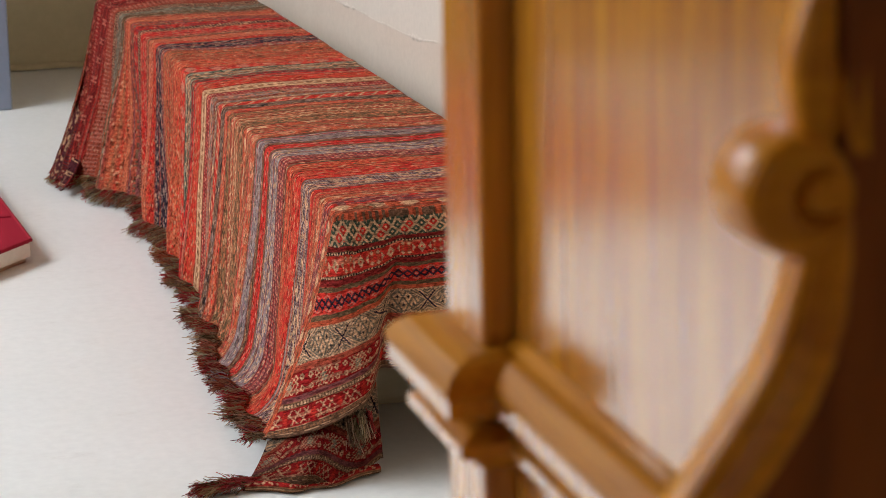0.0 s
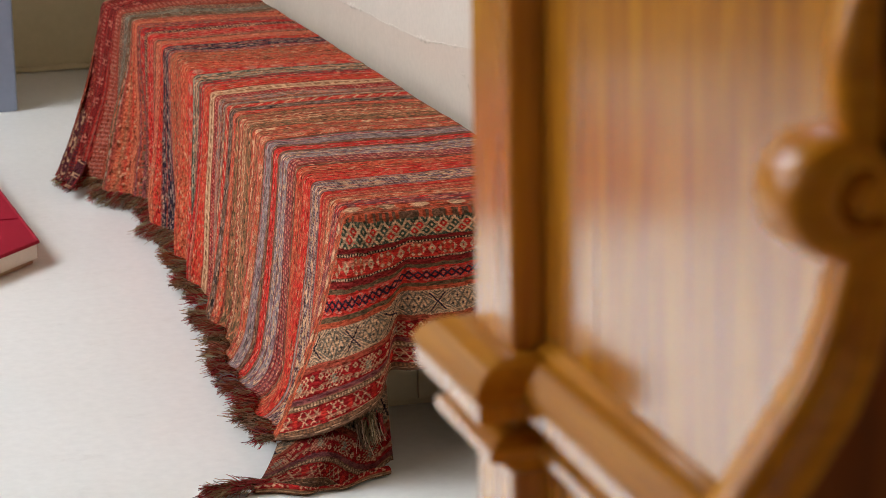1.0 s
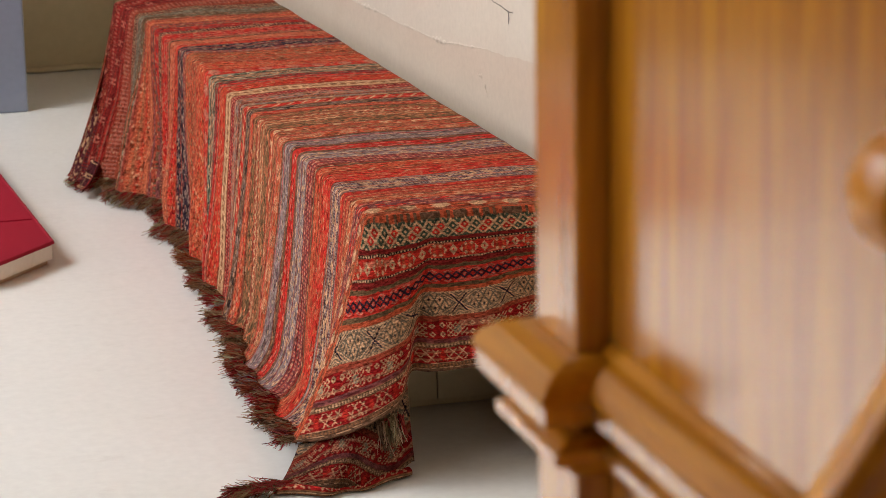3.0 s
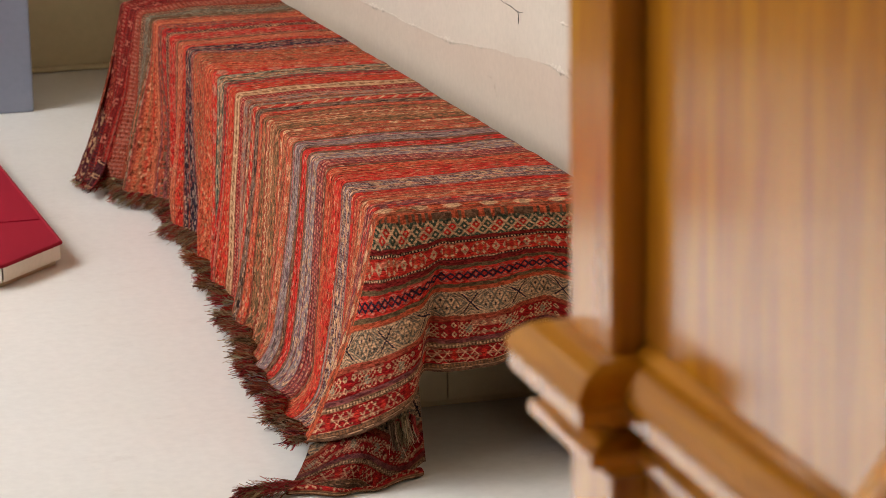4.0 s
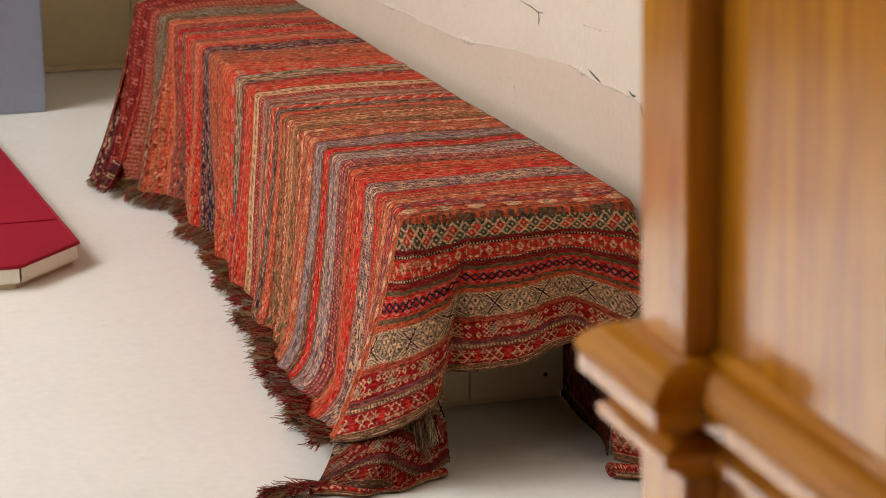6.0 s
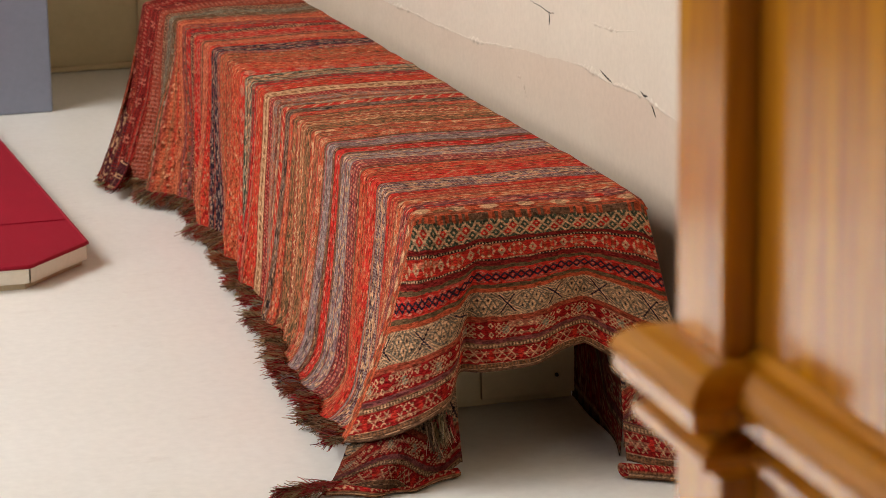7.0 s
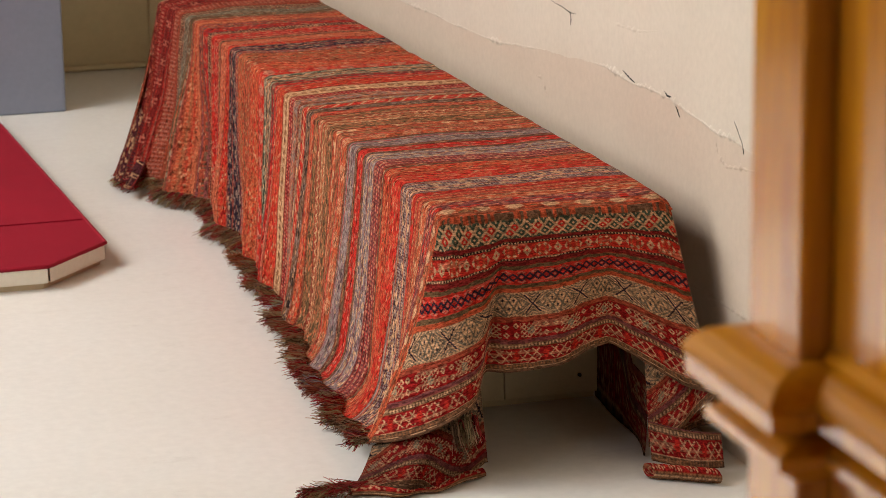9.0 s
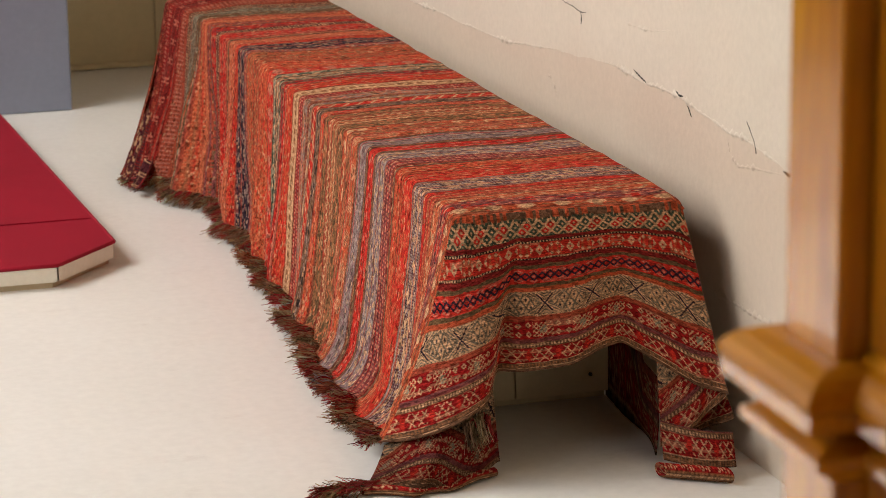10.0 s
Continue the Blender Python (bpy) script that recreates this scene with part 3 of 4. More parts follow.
def motif(style, u, w, span, i):
    """0: ground, 1: first accent, 2: second accent; u in metres along the band, w in 0..1 across it, span its width."""
    k = np.zeros(u.shape, int)
    h = w * span
    if style == "mottle":
        k[grain(u / 0.0115 + (np.floor(h / 0.0045) % 2) * 0.5, h / 0.0045, i) > 0.72] = 1
        k[grain(u / 0.017 + 50, h / 0.005, i + 3) > 0.84] = 2
    elif style == "rows":
        row = np.floor(h / 0.0095).astype(int)
        k[(row % 3) == (i % 3)] = 1
        k[((row % 4) == 1) & (grain(u / 0.006, row + 0.5, i) > 0.45)] = 2
    elif style == "dash":
        k[(np.abs(w - 0.5) < 0.13) & (((u / 0.022) % 1) < 0.6)] = 1
        k[(w < 0.1) | (w > 0.9)] = 2
    elif style == "beads":
        n = np.maximum(1, np.round(span / 0.018))
        c = (w * n) % 1
        k[(np.abs(c - 0.5) < 0.24) & (((u / 0.0085) % 1) < 0.5)] = 1
        k[(c < 0.1) | (c > 0.9)] = 2
    elif style == "ticks":
        k[(((u + h * 0.7) / 0.03) % 1) < 0.2] = 1
        k[(w < 0.12) | (w > 0.88)] = 2
    elif style == "zig":
        f = np.abs(((u / 0.05) % 1) - 0.5) * 2
        k[(np.abs(w - 0.2 - 0.6 * f) < 0.10) | (np.abs(w - 0.8 + 0.6 * f) < 0.06)] = 1
        k[(soft(u / 0.02, h / 0.006, i) > 0.66)] = 2
    elif style == "comb":
        k[(((u / 0.013) % 1) < 0.42) & (w > 0.3) & (w < 0.85)] = 1
        k[(w > 0.85)] = 2
    elif style == "stars":
        per = 0.075
        f = np.abs(((u / per) % 1) - 0.5) * per
        g = np.abs(w - 0.5) * span * 0.7
        k[((f + g) < 0.026) & ((np.abs(f - g) > 0.0045) | (f + g < 0.008))] = 1
        k[(((u / 0.007) % 1) < 0.45) & ((w < 0.22) | (w > 0.78))] = 2
    elif style == "fleck":
        row = np.floor(h / 0.0036)
        g = grain(u / 0.013 + row * 0.37, row + 0.5, i)
        k[g > 0.58] = 1
        k[grain(u / 0.009 + row * 0.61, row + 0.5, i + 5) > 0.82] = 2
    elif style == "chain":
        n = max(1, round(span / 0.024))
        c, t = (w * n) % 1, np.abs(((u / 0.019 + np.floor(w * n) * 0.3) % 1) - 0.5) * 2
        k[(np.abs(c - 0.22 - 0.56 * t) < 0.15) & (soft(u / 0.03, h / 0.03, i) > 0.32)] = 1
        k[grain(u / 0.010 + np.floor(h / 0.0036) * 0.37, h / 0.0036, i) > 0.80] = 2
    elif style == "mesh":
        k[((np.floor((u + h) / 0.0062) + np.floor((u - h) / 0.0062)) % 2) == 0] = 1
        k[grain(u / 0.010 + np.floor(h / 0.004) * 0.4, h / 0.004, i) > 0.72] = 2
        k[(np.abs(w - 0.5) > 0.40)] = 0
    elif style == "lozenge":
        f = (u / 0.070 + i * 0.37) % 1
        d = np.abs(f - 0.3) / 0.28 + np.abs(w - 0.5) / 0.75
        cell = (((u + h) / 0.0078) % 1 > 0.34) & (((u - h) / 0.0078) % 1 > 0.34)
        k[(d < 1.0) & (np.abs(w - 0.5) < 0.36) & cell] = 1
        k[(np.abs(((f - 0.8 + 0.5) % 1) - 0.5) * 2 + np.abs(w - 0.5) * 1.2 < 0.5) & (np.abs(w - 0.5) > 0.16)] = 2
        k[(np.abs(w - 0.5) > 0.43) & (((u / 0.009) % 1) < 0.5)] = 1
    elif style == "ladder":
        k[(np.abs(w - 0.5) < 0.30) & (soft(u / 0.016, h / 0.012, i) > 0.52)] = 1
        k[(w < 0.14) | (w > 0.86)] = 2
    elif style == "blob":
        d = np.abs(((u / 0.062) % 1) - 0.5) * 2 + np.abs(w - 0.55) * 0.9 + 0.25 * soft(u / 0.008, h / 0.006, i)
        k[d < 0.72] = 1
        k[(d > 0.95) & (grain(u / 0.011, h / 0.004, i) > 0.75)] = 2
    elif style == "hooked":
        f = (u / 0.060 + i * 0.21) % 1
        g = np.abs(w - 0.5) * 2
        k[(g < 0.55) & (((f < 0.10) | ((f > 0.22) & (f < 0.30))) | ((g < 0.16) & (f < 0.3)))] = 1
        k[(g > 0.75) & (((u / 0.011) % 1) < 0.45)] = 2
    return k


# bands along the bench: end of band, style, ground, accents
BANDS = [
    (0.012, "rows", "orange", "orange", "tan"), (0.030, "blob", "orange", "cream", "tan"), (0.072, "mottle", "mauve", "pink", "red"), (0.112, "chain", "orange", "peach", "cream"),
    (0.154, "beads", "brick", "peach", "red"), (0.176, "rows", "red", "red", "orange"), (0.249, "mesh", "blue", "plum", "cream"), (0.314, "lozenge", "red", "peach", "orange"),
    (0.368, "chain", "orange", "peach", "red"), (0.388, "rows", "brick", "brown", "maroon"), (0.436, "beads", "mauve", "pink", "crimson"), (0.505, "fleck", "blue", "lilac", "cream"),
    (0.517, "rows", "olive", "brown", "grey"), (0.559, "fleck", "red", "red", "pink"), (0.575, "rows", "brown", "olive", "tan"), (0.635, "fleck", "lilac", "blue", "grey"),
    (0.645, "rows", "olive", "brown", "tan"), (0.692, "lozenge", "orange", "cream", "tan"), (0.723, "fleck", "tan", "brick", "peach"), (0.754, "ladder", "orange", "cream", "brick"),
    (0.799, "fleck", "olive", "tan", "peach"), (0.840, "chain", "tan", "cream", "peach"), (0.873, "chain", "brick", "cream", "tan"), (0.906, "fleck", "tan", "olive", "peach"),
    (0.939, "chain", "orange", "peach", "red"), (0.978, "mottle", "brown", "grey", "black"), (1.014, "ticks", "red", "cream", "orange"), (1.036, "mottle", "grey", "cream", "tan"),
    (1.051, "beads", "tan", "maroon", "grey"), (1.091, "fleck", "grey", "pink", "tan"), (1.126, "beads", "crimson", "pink", "mauve"), (1.183, "dash", "cream", "tan", "tan"),
    (1.240, "fleck", "orange", "red", "red"), (1.266, "rows", "red", "pink", "crimson"), (1.293, "rows", "mauve", "brown", "crimson"), (1.363, "zig", "sage", "cream", "green"),
    (1.418, "blob", "red", "pink", "peach"), (1.503, "chain", "orange", "peach", "red"), (1.560, "chain", "brick", "tan", "orange"), (1.637, "fleck", "orange", "tan", "brick"),
    (1.666, "rows", "mauve", "brick", "grey"), (1.733, "mottle", "navy", "grey", "mauve"), (1.770, "fleck", "red", "orange", "crimson"), (1.832, "chain", "peach", "orange", "pink"),
    (1.864, "rows", "brown", "brick", "tan"), (1.941, "chain", "red", "pink", "crimson"), (1.973, "beads", "black", "cream", "maroon"), (2.026, "fleck", "crimson", "red", "mauve"),
    (2.073, "rows", "brick", "mauve", "brown"), (2.141, "comb", "peach", "orange", "brick"), (2.196, "mottle", "olive", "brown", "sage"), (2.266, "fleck", "moss", "sage", "olive"),
    (2.302, "beads", "brown", "cream", "maroon"), (2.396, "comb", "brick", "pink", "crimson"), (2.500, "hooked", "maroon", "pink", "crimson"), (2.561, "comb", "crimson", "pink", "maroon"),
    (2.678, "stars", "maroon", "pink", "brick"), (2.75, "mottle", "plum", "cream", "maroon"), (2.90, "hooked", "plum", "cream", "maroon")]
# bands down the end: end of band, style, ground, accents
END_BANDS = [(0.006, "rows", "orange", "orange", "brown"), (0.038, "cross", "cream", "green", "red"), (0.045, "rows", "maroon", "maroon", "crimson"), (0.050, "rope", "black", "cream", "olive"),
             (0.078, "gems", "red", "cream", "orange"), (0.082, "rope", "black", "cream", "brown"), (0.092, "rows", "crimson", "maroon", "brick"), (0.099, "rows", "olive", "olive", "tan"),
             (0.128, "eyes", "red", "pink", "navy"), (0.135, "rows", "olive", "olive", "tan"), (0.143, "rows", "orange", "red", "brick"), (0.188, "medal", "moss", "cream", "navy"),
             (0.198, "rows", "maroon", "brick", "maroon"), (0.230, "hooks", "crimson", "cream", "sage"), (0.238, "rows", "mauve", "maroon", "plum"), (0.247, "rope", "brown", "cream", "tan"),
             (0.274, "weave", "crimson", "cream", "red"), (0.284, "rope", "brown", "tan", "cream"), (0.40, "rope", "maroon", "tan", "brown")]


def end_motif(style, u, w, span, i):
    k = np.zeros(u.shape, int)
    g = np.abs(w - 0.5) * 2
    if style == "cross":
        a, b = u / 0.0215 + w * 1.5, u / 0.0215 - w * 1.5
        m = np.maximum(np.abs(a % 1 - 0.5), np.abs(b % 1 - 0.5))
        ring = (m < 0.37) & (m > 0.13)
        col = (np.floor(a) + np.floor(b)) % 4
        k[ring] = np.where((col[ring] < 2) & (g[ring] < 0.62), 2, 1)
        k[(g > 0.9) & (((u / 0.009) % 1) < 0.5)] = 1
    elif style == "gems":
        f = np.abs(((u / 0.019) % 1) - 0.5) * 2
        big = np.abs(((u / 0.057) % 1) - 0.5) * 2
        k[(f + g * 1.05 < 0.80)] = 1
        k[(f + g * 1.05 < 0.24)] = 0
        k[(big > 0.6)] = 0
        k[(big > 0.6) & (np.abs((big - 0.8) * 5 * 0.9) + np.abs(g - 0.62) * 2 < 0.6)] = 1
        k[(big > 0.55) & (np.abs(np.abs(big - 0.8) * 4.2 - g) < 0.14)] = 2
    elif style == "eyes":
        f = np.abs(((u / 0.026) % 1) - 0.5) * 2
        e = f + np.abs(g - 0.58) * 2.6
        k[(e < 0.66) & (e > 0.3)] = 1
        z = np.abs(((u / 0.03) % 1) - 0.5) * 2
        k[np.abs(np.abs(z - 0.5) * 0.9 - g) < 0.16] = 2
        k[(g < 0.12) & (z < 0.14)] = 1
    elif style == "medal":
        f = np.abs(((u / 0.086) % 1) - 0.5) * 2
        a, b = u / 0.0172 + w * 1.5, u / 0.0172 - w * 1.5
        m = np.maximum(np.abs(a % 1 - 0.5), np.abs(b % 1 - 0.5))
        out = f + g * 0.8
        k[(out < 0.72) & (m < 0.40) & (m > 0.16)] = 1
        k[(out < 0.72) & (m < 0.09)] = 2
        k[(out > 0.78) & ((out * 5.5) % 1 < 0.42)] = 1
        e = (1 - f) * 0.043
        k[(np.abs(e - g * span * 0.42) < 0.0019) & (g < 0.75)] = 2
        k[(np.abs(e - g * span * 0.42) > 0.0019) & (np.abs(e - g * span * 0.42) < 0.0036) & (g < 0.75)] = 1
        k[(g > 0.86) & (((u / 0.0075) % 1) < 0.5)] = 1
    elif style == "hooks":
        f = np.abs(((u / 0.070) % 1) - 0.5) * 2
        l1 = ((u + w * span) / 0.0085) % 1
        l2 = ((u - w * span) / 0.0085) % 1
        k[(f < 0.52) & (g < 0.85) & ((l1 < 0.3) | ((l2 < 0.3) & (soft(u / 0.012, w * 3, i) > 0.5)))] = 1
        q = np.abs(((u / 0.0175) % 1) - 0.5) * 2
        r = q + np.abs(g - 0.5) * 1.8
        k[(f > 0.56) & (r < 0.62) & (r > 0.25)] = 1
        k[(f < 0.16) & (g < 0.4) & (l1 > 0.4)] = 2
    elif style == "weave":
        l1 = ((u + w * span * 0.9) / 0.016) % 1
        l2 = ((u - w * span * 0.9) / 0.016) % 1
        f = ((u / 0.052) % 1)
        k[(g < 0.82) & ((l1 < 0.17) | (l2 < 0.17)) & (f < 0.72)] = 1
        k[(f > 0.76) & (np.abs(f - 0.88) * 8 + g < 0.9)] = 2
    elif style == "rope":
        k[(((u / 0.006) % 1) < 0.5) & (g < 0.55)] = 1
        k[g > 0.8] = 2
    else:
        return motif(style, u, w, span, i)
    return k


def dyed(bands, find, along_band, across):
    """Thread colours at places given by metres along and across the bands."""
    ends = np.array([b[0] for b in bands])
    starts = np.concatenate(([-0.03] if bands is BANDS else [-0.05], ends[:-1]))
    idx = np.clip(np.searchsorted(ends, across, side="right"), 0, len(bands) - 1)
    out = np.zeros(across.shape + (3,))
    for i, (_, style, ground, one, two) in enumerate(bands):
        sel = idx == i
        if not sel.any():
            continue
        span = ends[i] - starts[i]
        a, w = along_band[sel], (across[sel] - starts[i]) / span
        k = find(style, a, w, span, i)
        pal = np.stack((DYE[ground], DYE[one], DYE[two]))
        col = pal[k]
        col = np.where(((k == 0) & (grain(a / 0.06, across[sel] / 0.0045, i + 9) > 0.85))[:, None], 0.65 * col + 0.35 * DYE[one], col)
        if bands is BANDS:
            # fine guard lines and a busy weft inside every band
            h = across[sel]
            line = grain(h / 0.0058, np.full(h.shape, 0.5), 40)
            names = ("maroon", "brick", "red", "pink", "orange", "red", "tan")
            for q, nm in enumerate(names):
                pick = (line > 0.86 + 0.02 * q) & (line <= 0.88 + 0.02 * q)
                col = np.where(pick[:, None], 0.35 * col + 0.65 * DYE[nm], col)
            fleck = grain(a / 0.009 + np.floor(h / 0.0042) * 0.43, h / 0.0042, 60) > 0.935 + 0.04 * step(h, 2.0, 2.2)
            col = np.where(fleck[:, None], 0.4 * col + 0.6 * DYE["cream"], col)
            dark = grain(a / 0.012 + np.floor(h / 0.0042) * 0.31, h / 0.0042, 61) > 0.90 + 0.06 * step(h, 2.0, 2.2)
            col = np.where(dark[:, None], col * 0.45, col)
            edge = np.minimum(w, 1 - w) * span < 0.0028
            col = np.where(edge[:, None], 0.4 * col + 0.6 * DYE["maroon" if i % 3 else "brown"], col)
        out[sel] = col
    shade = 0.55 + 0.9 * grain(along_band / 0.0062, across / 0.0024, 5)
    # colours fall by 28 percent towards the far end
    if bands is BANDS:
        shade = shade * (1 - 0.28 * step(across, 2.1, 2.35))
    return out * shade[..., None] * np.array((1.07, 0.90, 0.80))


def sheet(name, xyz, uv, colour, parent, label=""):
    """A cloth mesh from a grid of places, with its thread colours."""
    r, c = xyz.shape[:2]
    me = bpy.data.meshes.new(name)
    ids = np.arange(r * c).reshape(r, c)
    quads = np.stack((ids[:-1, :-1], ids[:-1, 1:], ids[1:, 1:], ids[1:, :-1]), -1).reshape(-1, 4)
    me.vertices.add(r * c)
    me.vertices.foreach_set("co", xyz.reshape(-1).astype(np.float32))
    me.loops.add(quads.size)
    me.loops.foreach_set("vertex_index", quads.reshape(-1).astype(np.int32))
    me.polygons.add(len(quads))
    me.polygons.foreach_set("loop_start", np.arange(0, quads.size, 4, dtype=np.int32))
    me.polygons.foreach_set("use_smooth", np.ones(len(quads), bool))
    me.update(calc_edges=True)
    layer = me.uv_layers.new(name="cloth")
    layer.data.foreach_set("uv", uv.reshape(-1, 2)[quads.reshape(-1)].reshape(-1).astype(np.float32))
    at = me.color_attributes.new("thread", "FLOAT_COLOR", "POINT")
    at.data.foreach_set("color", np.concatenate((colour.reshape(-1, 3), np.ones((r * c, 1))), 1).reshape(-1).astype(np.float32))
    me.materials.append(WOVEN)
    ob = new(name, me)
    ob.parent = parent
    if label:
        tagged(ob, label)
    return ob


def smooth_noise(a, b, i=0):
    return soft(a + 200, b + 200, i) * 2 - 1


def step(x, a, b):
    t = np.clip((x - a) / (b - a), 0, 1)
    return t * t * (3 - 2 * t)


cover = thing("woven_cover", (0.2, 1.2, HIGH), "red striped handwoven wool cover with fringe draped over the bench", "blanket")

# the long sheet: over the seat and down the open side
SIDE = 0.55
v_rows = np.concatenate((np.arange(0, 1.4, 0.0019), np.arange(1.4, 2.9, 0.0030)))
s_top = np.linspace(-0.42, 0, 180, endpoint=False)
s_side = np.linspace(0, SIDE, 250)
S, V = np.meshgrid(np.concatenate((s_top, s_side)), v_rows)


def hem_x(v):
    return np.interp(v, [0, 0.15, 0.5, 0.8, 1.1, 1.5, 1.9, 2.15, 2.35, 2.62, 2.9], [-0.135, -0.122, -0.102, -0.076, -0.046, -0.026, -0.014, -0.052, -0.105, -0.165, -0.180])


def hem_z(v):
    return np.interp(v, [0, 0.12, 0.3, 0.6, 1.3, 1.9, 2.2, 2.8], [0.052, 0.03, 0.010, 0.006, 0.006, 0.012, 0.012, 0.012])


def hem_y(v):
    return v + np.interp(v, [0, 0.1, 0.35, 0.8, 2.0, 2.2, 2.3, 2.45, 2.62, 2.9], [-0.040, -0.018, 0.0, 0.01, 0.0, 0.0, -0.02, -0.10, -0.22, -0.46])


def long_sheet(s, v):
    tau = np.clip(s / SIDE, 0, 1)
    # over the seat
    right = 0.434 - 0.022 * v - 0.004 * np.exp(-v / 0.12)
    x_top = np.clip(-s, 0, None) / 0.42 * right
    sag = 0.004 * smooth_noise(v / 0.22, s / 0.16, 3) + 0.002 * smooth_noise(v / 0.06, s / 0.09, 4)
    z_top = HIGH + sag + -0.016 * step(-s, 0.395, 0.42)
    # the fall to the floor, flaring where it meets it
    lay = step(v, 0.02, 0.22) * (1 - step(v, 0.9, 1.7))
    foot = np.maximum(hem_x(v), -0.052)
    bent = foot * np.minimum(tau / 0.82, 1) ** 1.3 + (hem_x(v) - foot) * step(tau, 0.70, 1.0) ** 1.1
    x = x_top + np.where(s > 0, bent * lay + hem_x(v) * (0.62 * tau + 0.38 * tau ** 2.0) * (1 - lay), 0)
    run = tau / (1 - 0.15 * lay)
    drop = run - np.log1p(np.exp((run - 0.985) * 26)) / 26
    z = np.where(s > 0, HIGH - (HIGH - hem_z(v)) * drop, z_top)
    # hanging folds
    fold = 0.010 * np.sin(v * 21 + 1.3 * np.sin(v * 5) + tau * 1.2) + 0.007 * np.sin(v * 47 + 2 * np.sin(v * 9)) + 0.008 * smooth_noise(v / 0.09, tau * 2.5, 8)
    big = 0.030 * np.exp(-((v - 2.16) / 0.055) ** 2) - 0.024 * np.exp(-((v - 2.27) / 0.045) ** 2) - 0.016 * np.exp(-((v - 2.03) / 0.06) ** 2)
    far = step(v, 0.3, 1.6)
    amount = step(tau, 0.08, 0.9) * (0.65 + 0.5 * far)
    x = x - np.where(s > 0, fold * amount + big * step(tau, 0.1, 0.8), 0)
    y = v + (hem_y(v) - v) * tau ** 1.3 + np.where(s > 0, 0.012 * smooth_noise(v / 0.2, tau * 3, 12) * tau, 0)
    # the far end drops behind the bench
    over = np.clip(v - LENGTH, 0, None)
    y = np.where(over > 0, LENGTH + 0.035 * (1 - np.exp(-over / 0.03)) + (hem_y(v) - v) * tau, y)
    z = z - np.where(s <= 0, over * 1.0 + 0.012 * (1 - np.exp(-over / 0.02)), over * (1 - tau) * 0.8) - 0.024 * step(v, 2.05, 2.6) * (1 - tau) * step(s, -0.14, -0.01)
    # near arris rolls gently into the end fall
    z = z - 0.010 * np.exp(-(v / 0.02) ** 2) * (1 - tau)
    z = np.maximum(z, 0.006 + 0.004 * np.abs(smooth_noise(v / 0.05, s / 0.05, 2)))
    return np.stack((x, y, z), -1)


A = long_sheet(S, V)
ker = np.exp(-np.linspace(-2.2, 2.2, 25) ** 2 / 2)
ker /= ker.sum()
pad = np.pad(A, ((0, 0), (12, 12), (0, 0)), mode="edge")
near = np.exp(-(S / 0.05) ** 2)[..., None]
A = A * (1 - near) + near * sum(ker[i] * pad[:, i:i + A.shape[1]] for i in range(25))
wob = 0.006 * smooth_noise(V / 0.3, S / 0.25, 21) + 0.003 * smooth_noise(V / 0.1, S / 0.09, 22)
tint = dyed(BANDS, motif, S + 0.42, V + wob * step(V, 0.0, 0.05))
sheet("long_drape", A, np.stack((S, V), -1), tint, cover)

# the end fall, from the arris to the scalloped hem, with the corner swept out
p_cols = np.linspace(0, 1, 380)
t_rows = np.linspace(0, 1, 230)
Pg, Tg = np.meshgrid(p_cols, t_rows)
KEY = [0, 0.10, 0.20, 0.26, 0.36, 0.48, 0.60, 0.70, 0.80, 0.90, 1.0]
HX = np.interp(Pg, KEY, [-0.136, -0.070, 0.025, 0.058, 0.120, 0.186, 0.250, 0.295, 0.345, 0.412, 0.464])
HY = np.interp(Pg, KEY, [-0.042, -0.062, -0.078, -0.055, -0.052, -0.055, -0.045, -0.046, -0.062, -0.095, -0.125])
HZ = np.interp(Pg, KEY, [0.050, 0.090, 0.140, 0.184, 0.182, 0.189, 0.211, 0.213, 0.182, 0.138, 0.124])
TX = 0.424 * Pg ** 0.95
for arr in (HX, HY, HZ):
    ker = np.exp(-np.linspace(-2, 2, 31) ** 2)
    ker /= ker.sum()
    row = np.convolve(np.pad(arr[0], 15, mode="edge"), ker, "valid")
    row[0] = arr[0, 0]
    arr[:] = row
lean = Tg ** 1.0
Xb = TX * (1 - lean) + HX * lean
Yb = -0.004 + HY * (0.35 * Tg + 0.65 * Tg ** 1.6) - 0.016 * (1 - np.exp(-Tg / 0.05)) * np.clip(Pg / 0.06, 0, 1)
Zb = (HIGH - 0.010) * (1 - Tg) + HZ * Tg
Yb = Yb - step(Tg, 0.12, 0.8) * (0.022 * np.exp(-((Pg - 0.15) / 0.07) ** 2) - 0.022 * np.exp(-((Pg - 0.262) / 0.03) ** 2) + 0.012 * np.exp(-((Pg - 0.5) / 0.1) ** 2) - 0.014 * np.exp(-((Pg - 0.70) / 0.06) ** 2))
Yb = Yb - 0.004 * smooth_noise(Pg * 9, Tg * 5, 31) * Tg
Zb = Zb + 0.010 * np.exp(-((Tg) / 0.03) ** 2) - 0.02 * step(Pg, 0.9, 1.0) * (1 - Tg)
B = np.stack((Xb, Yb, Zb), -1)
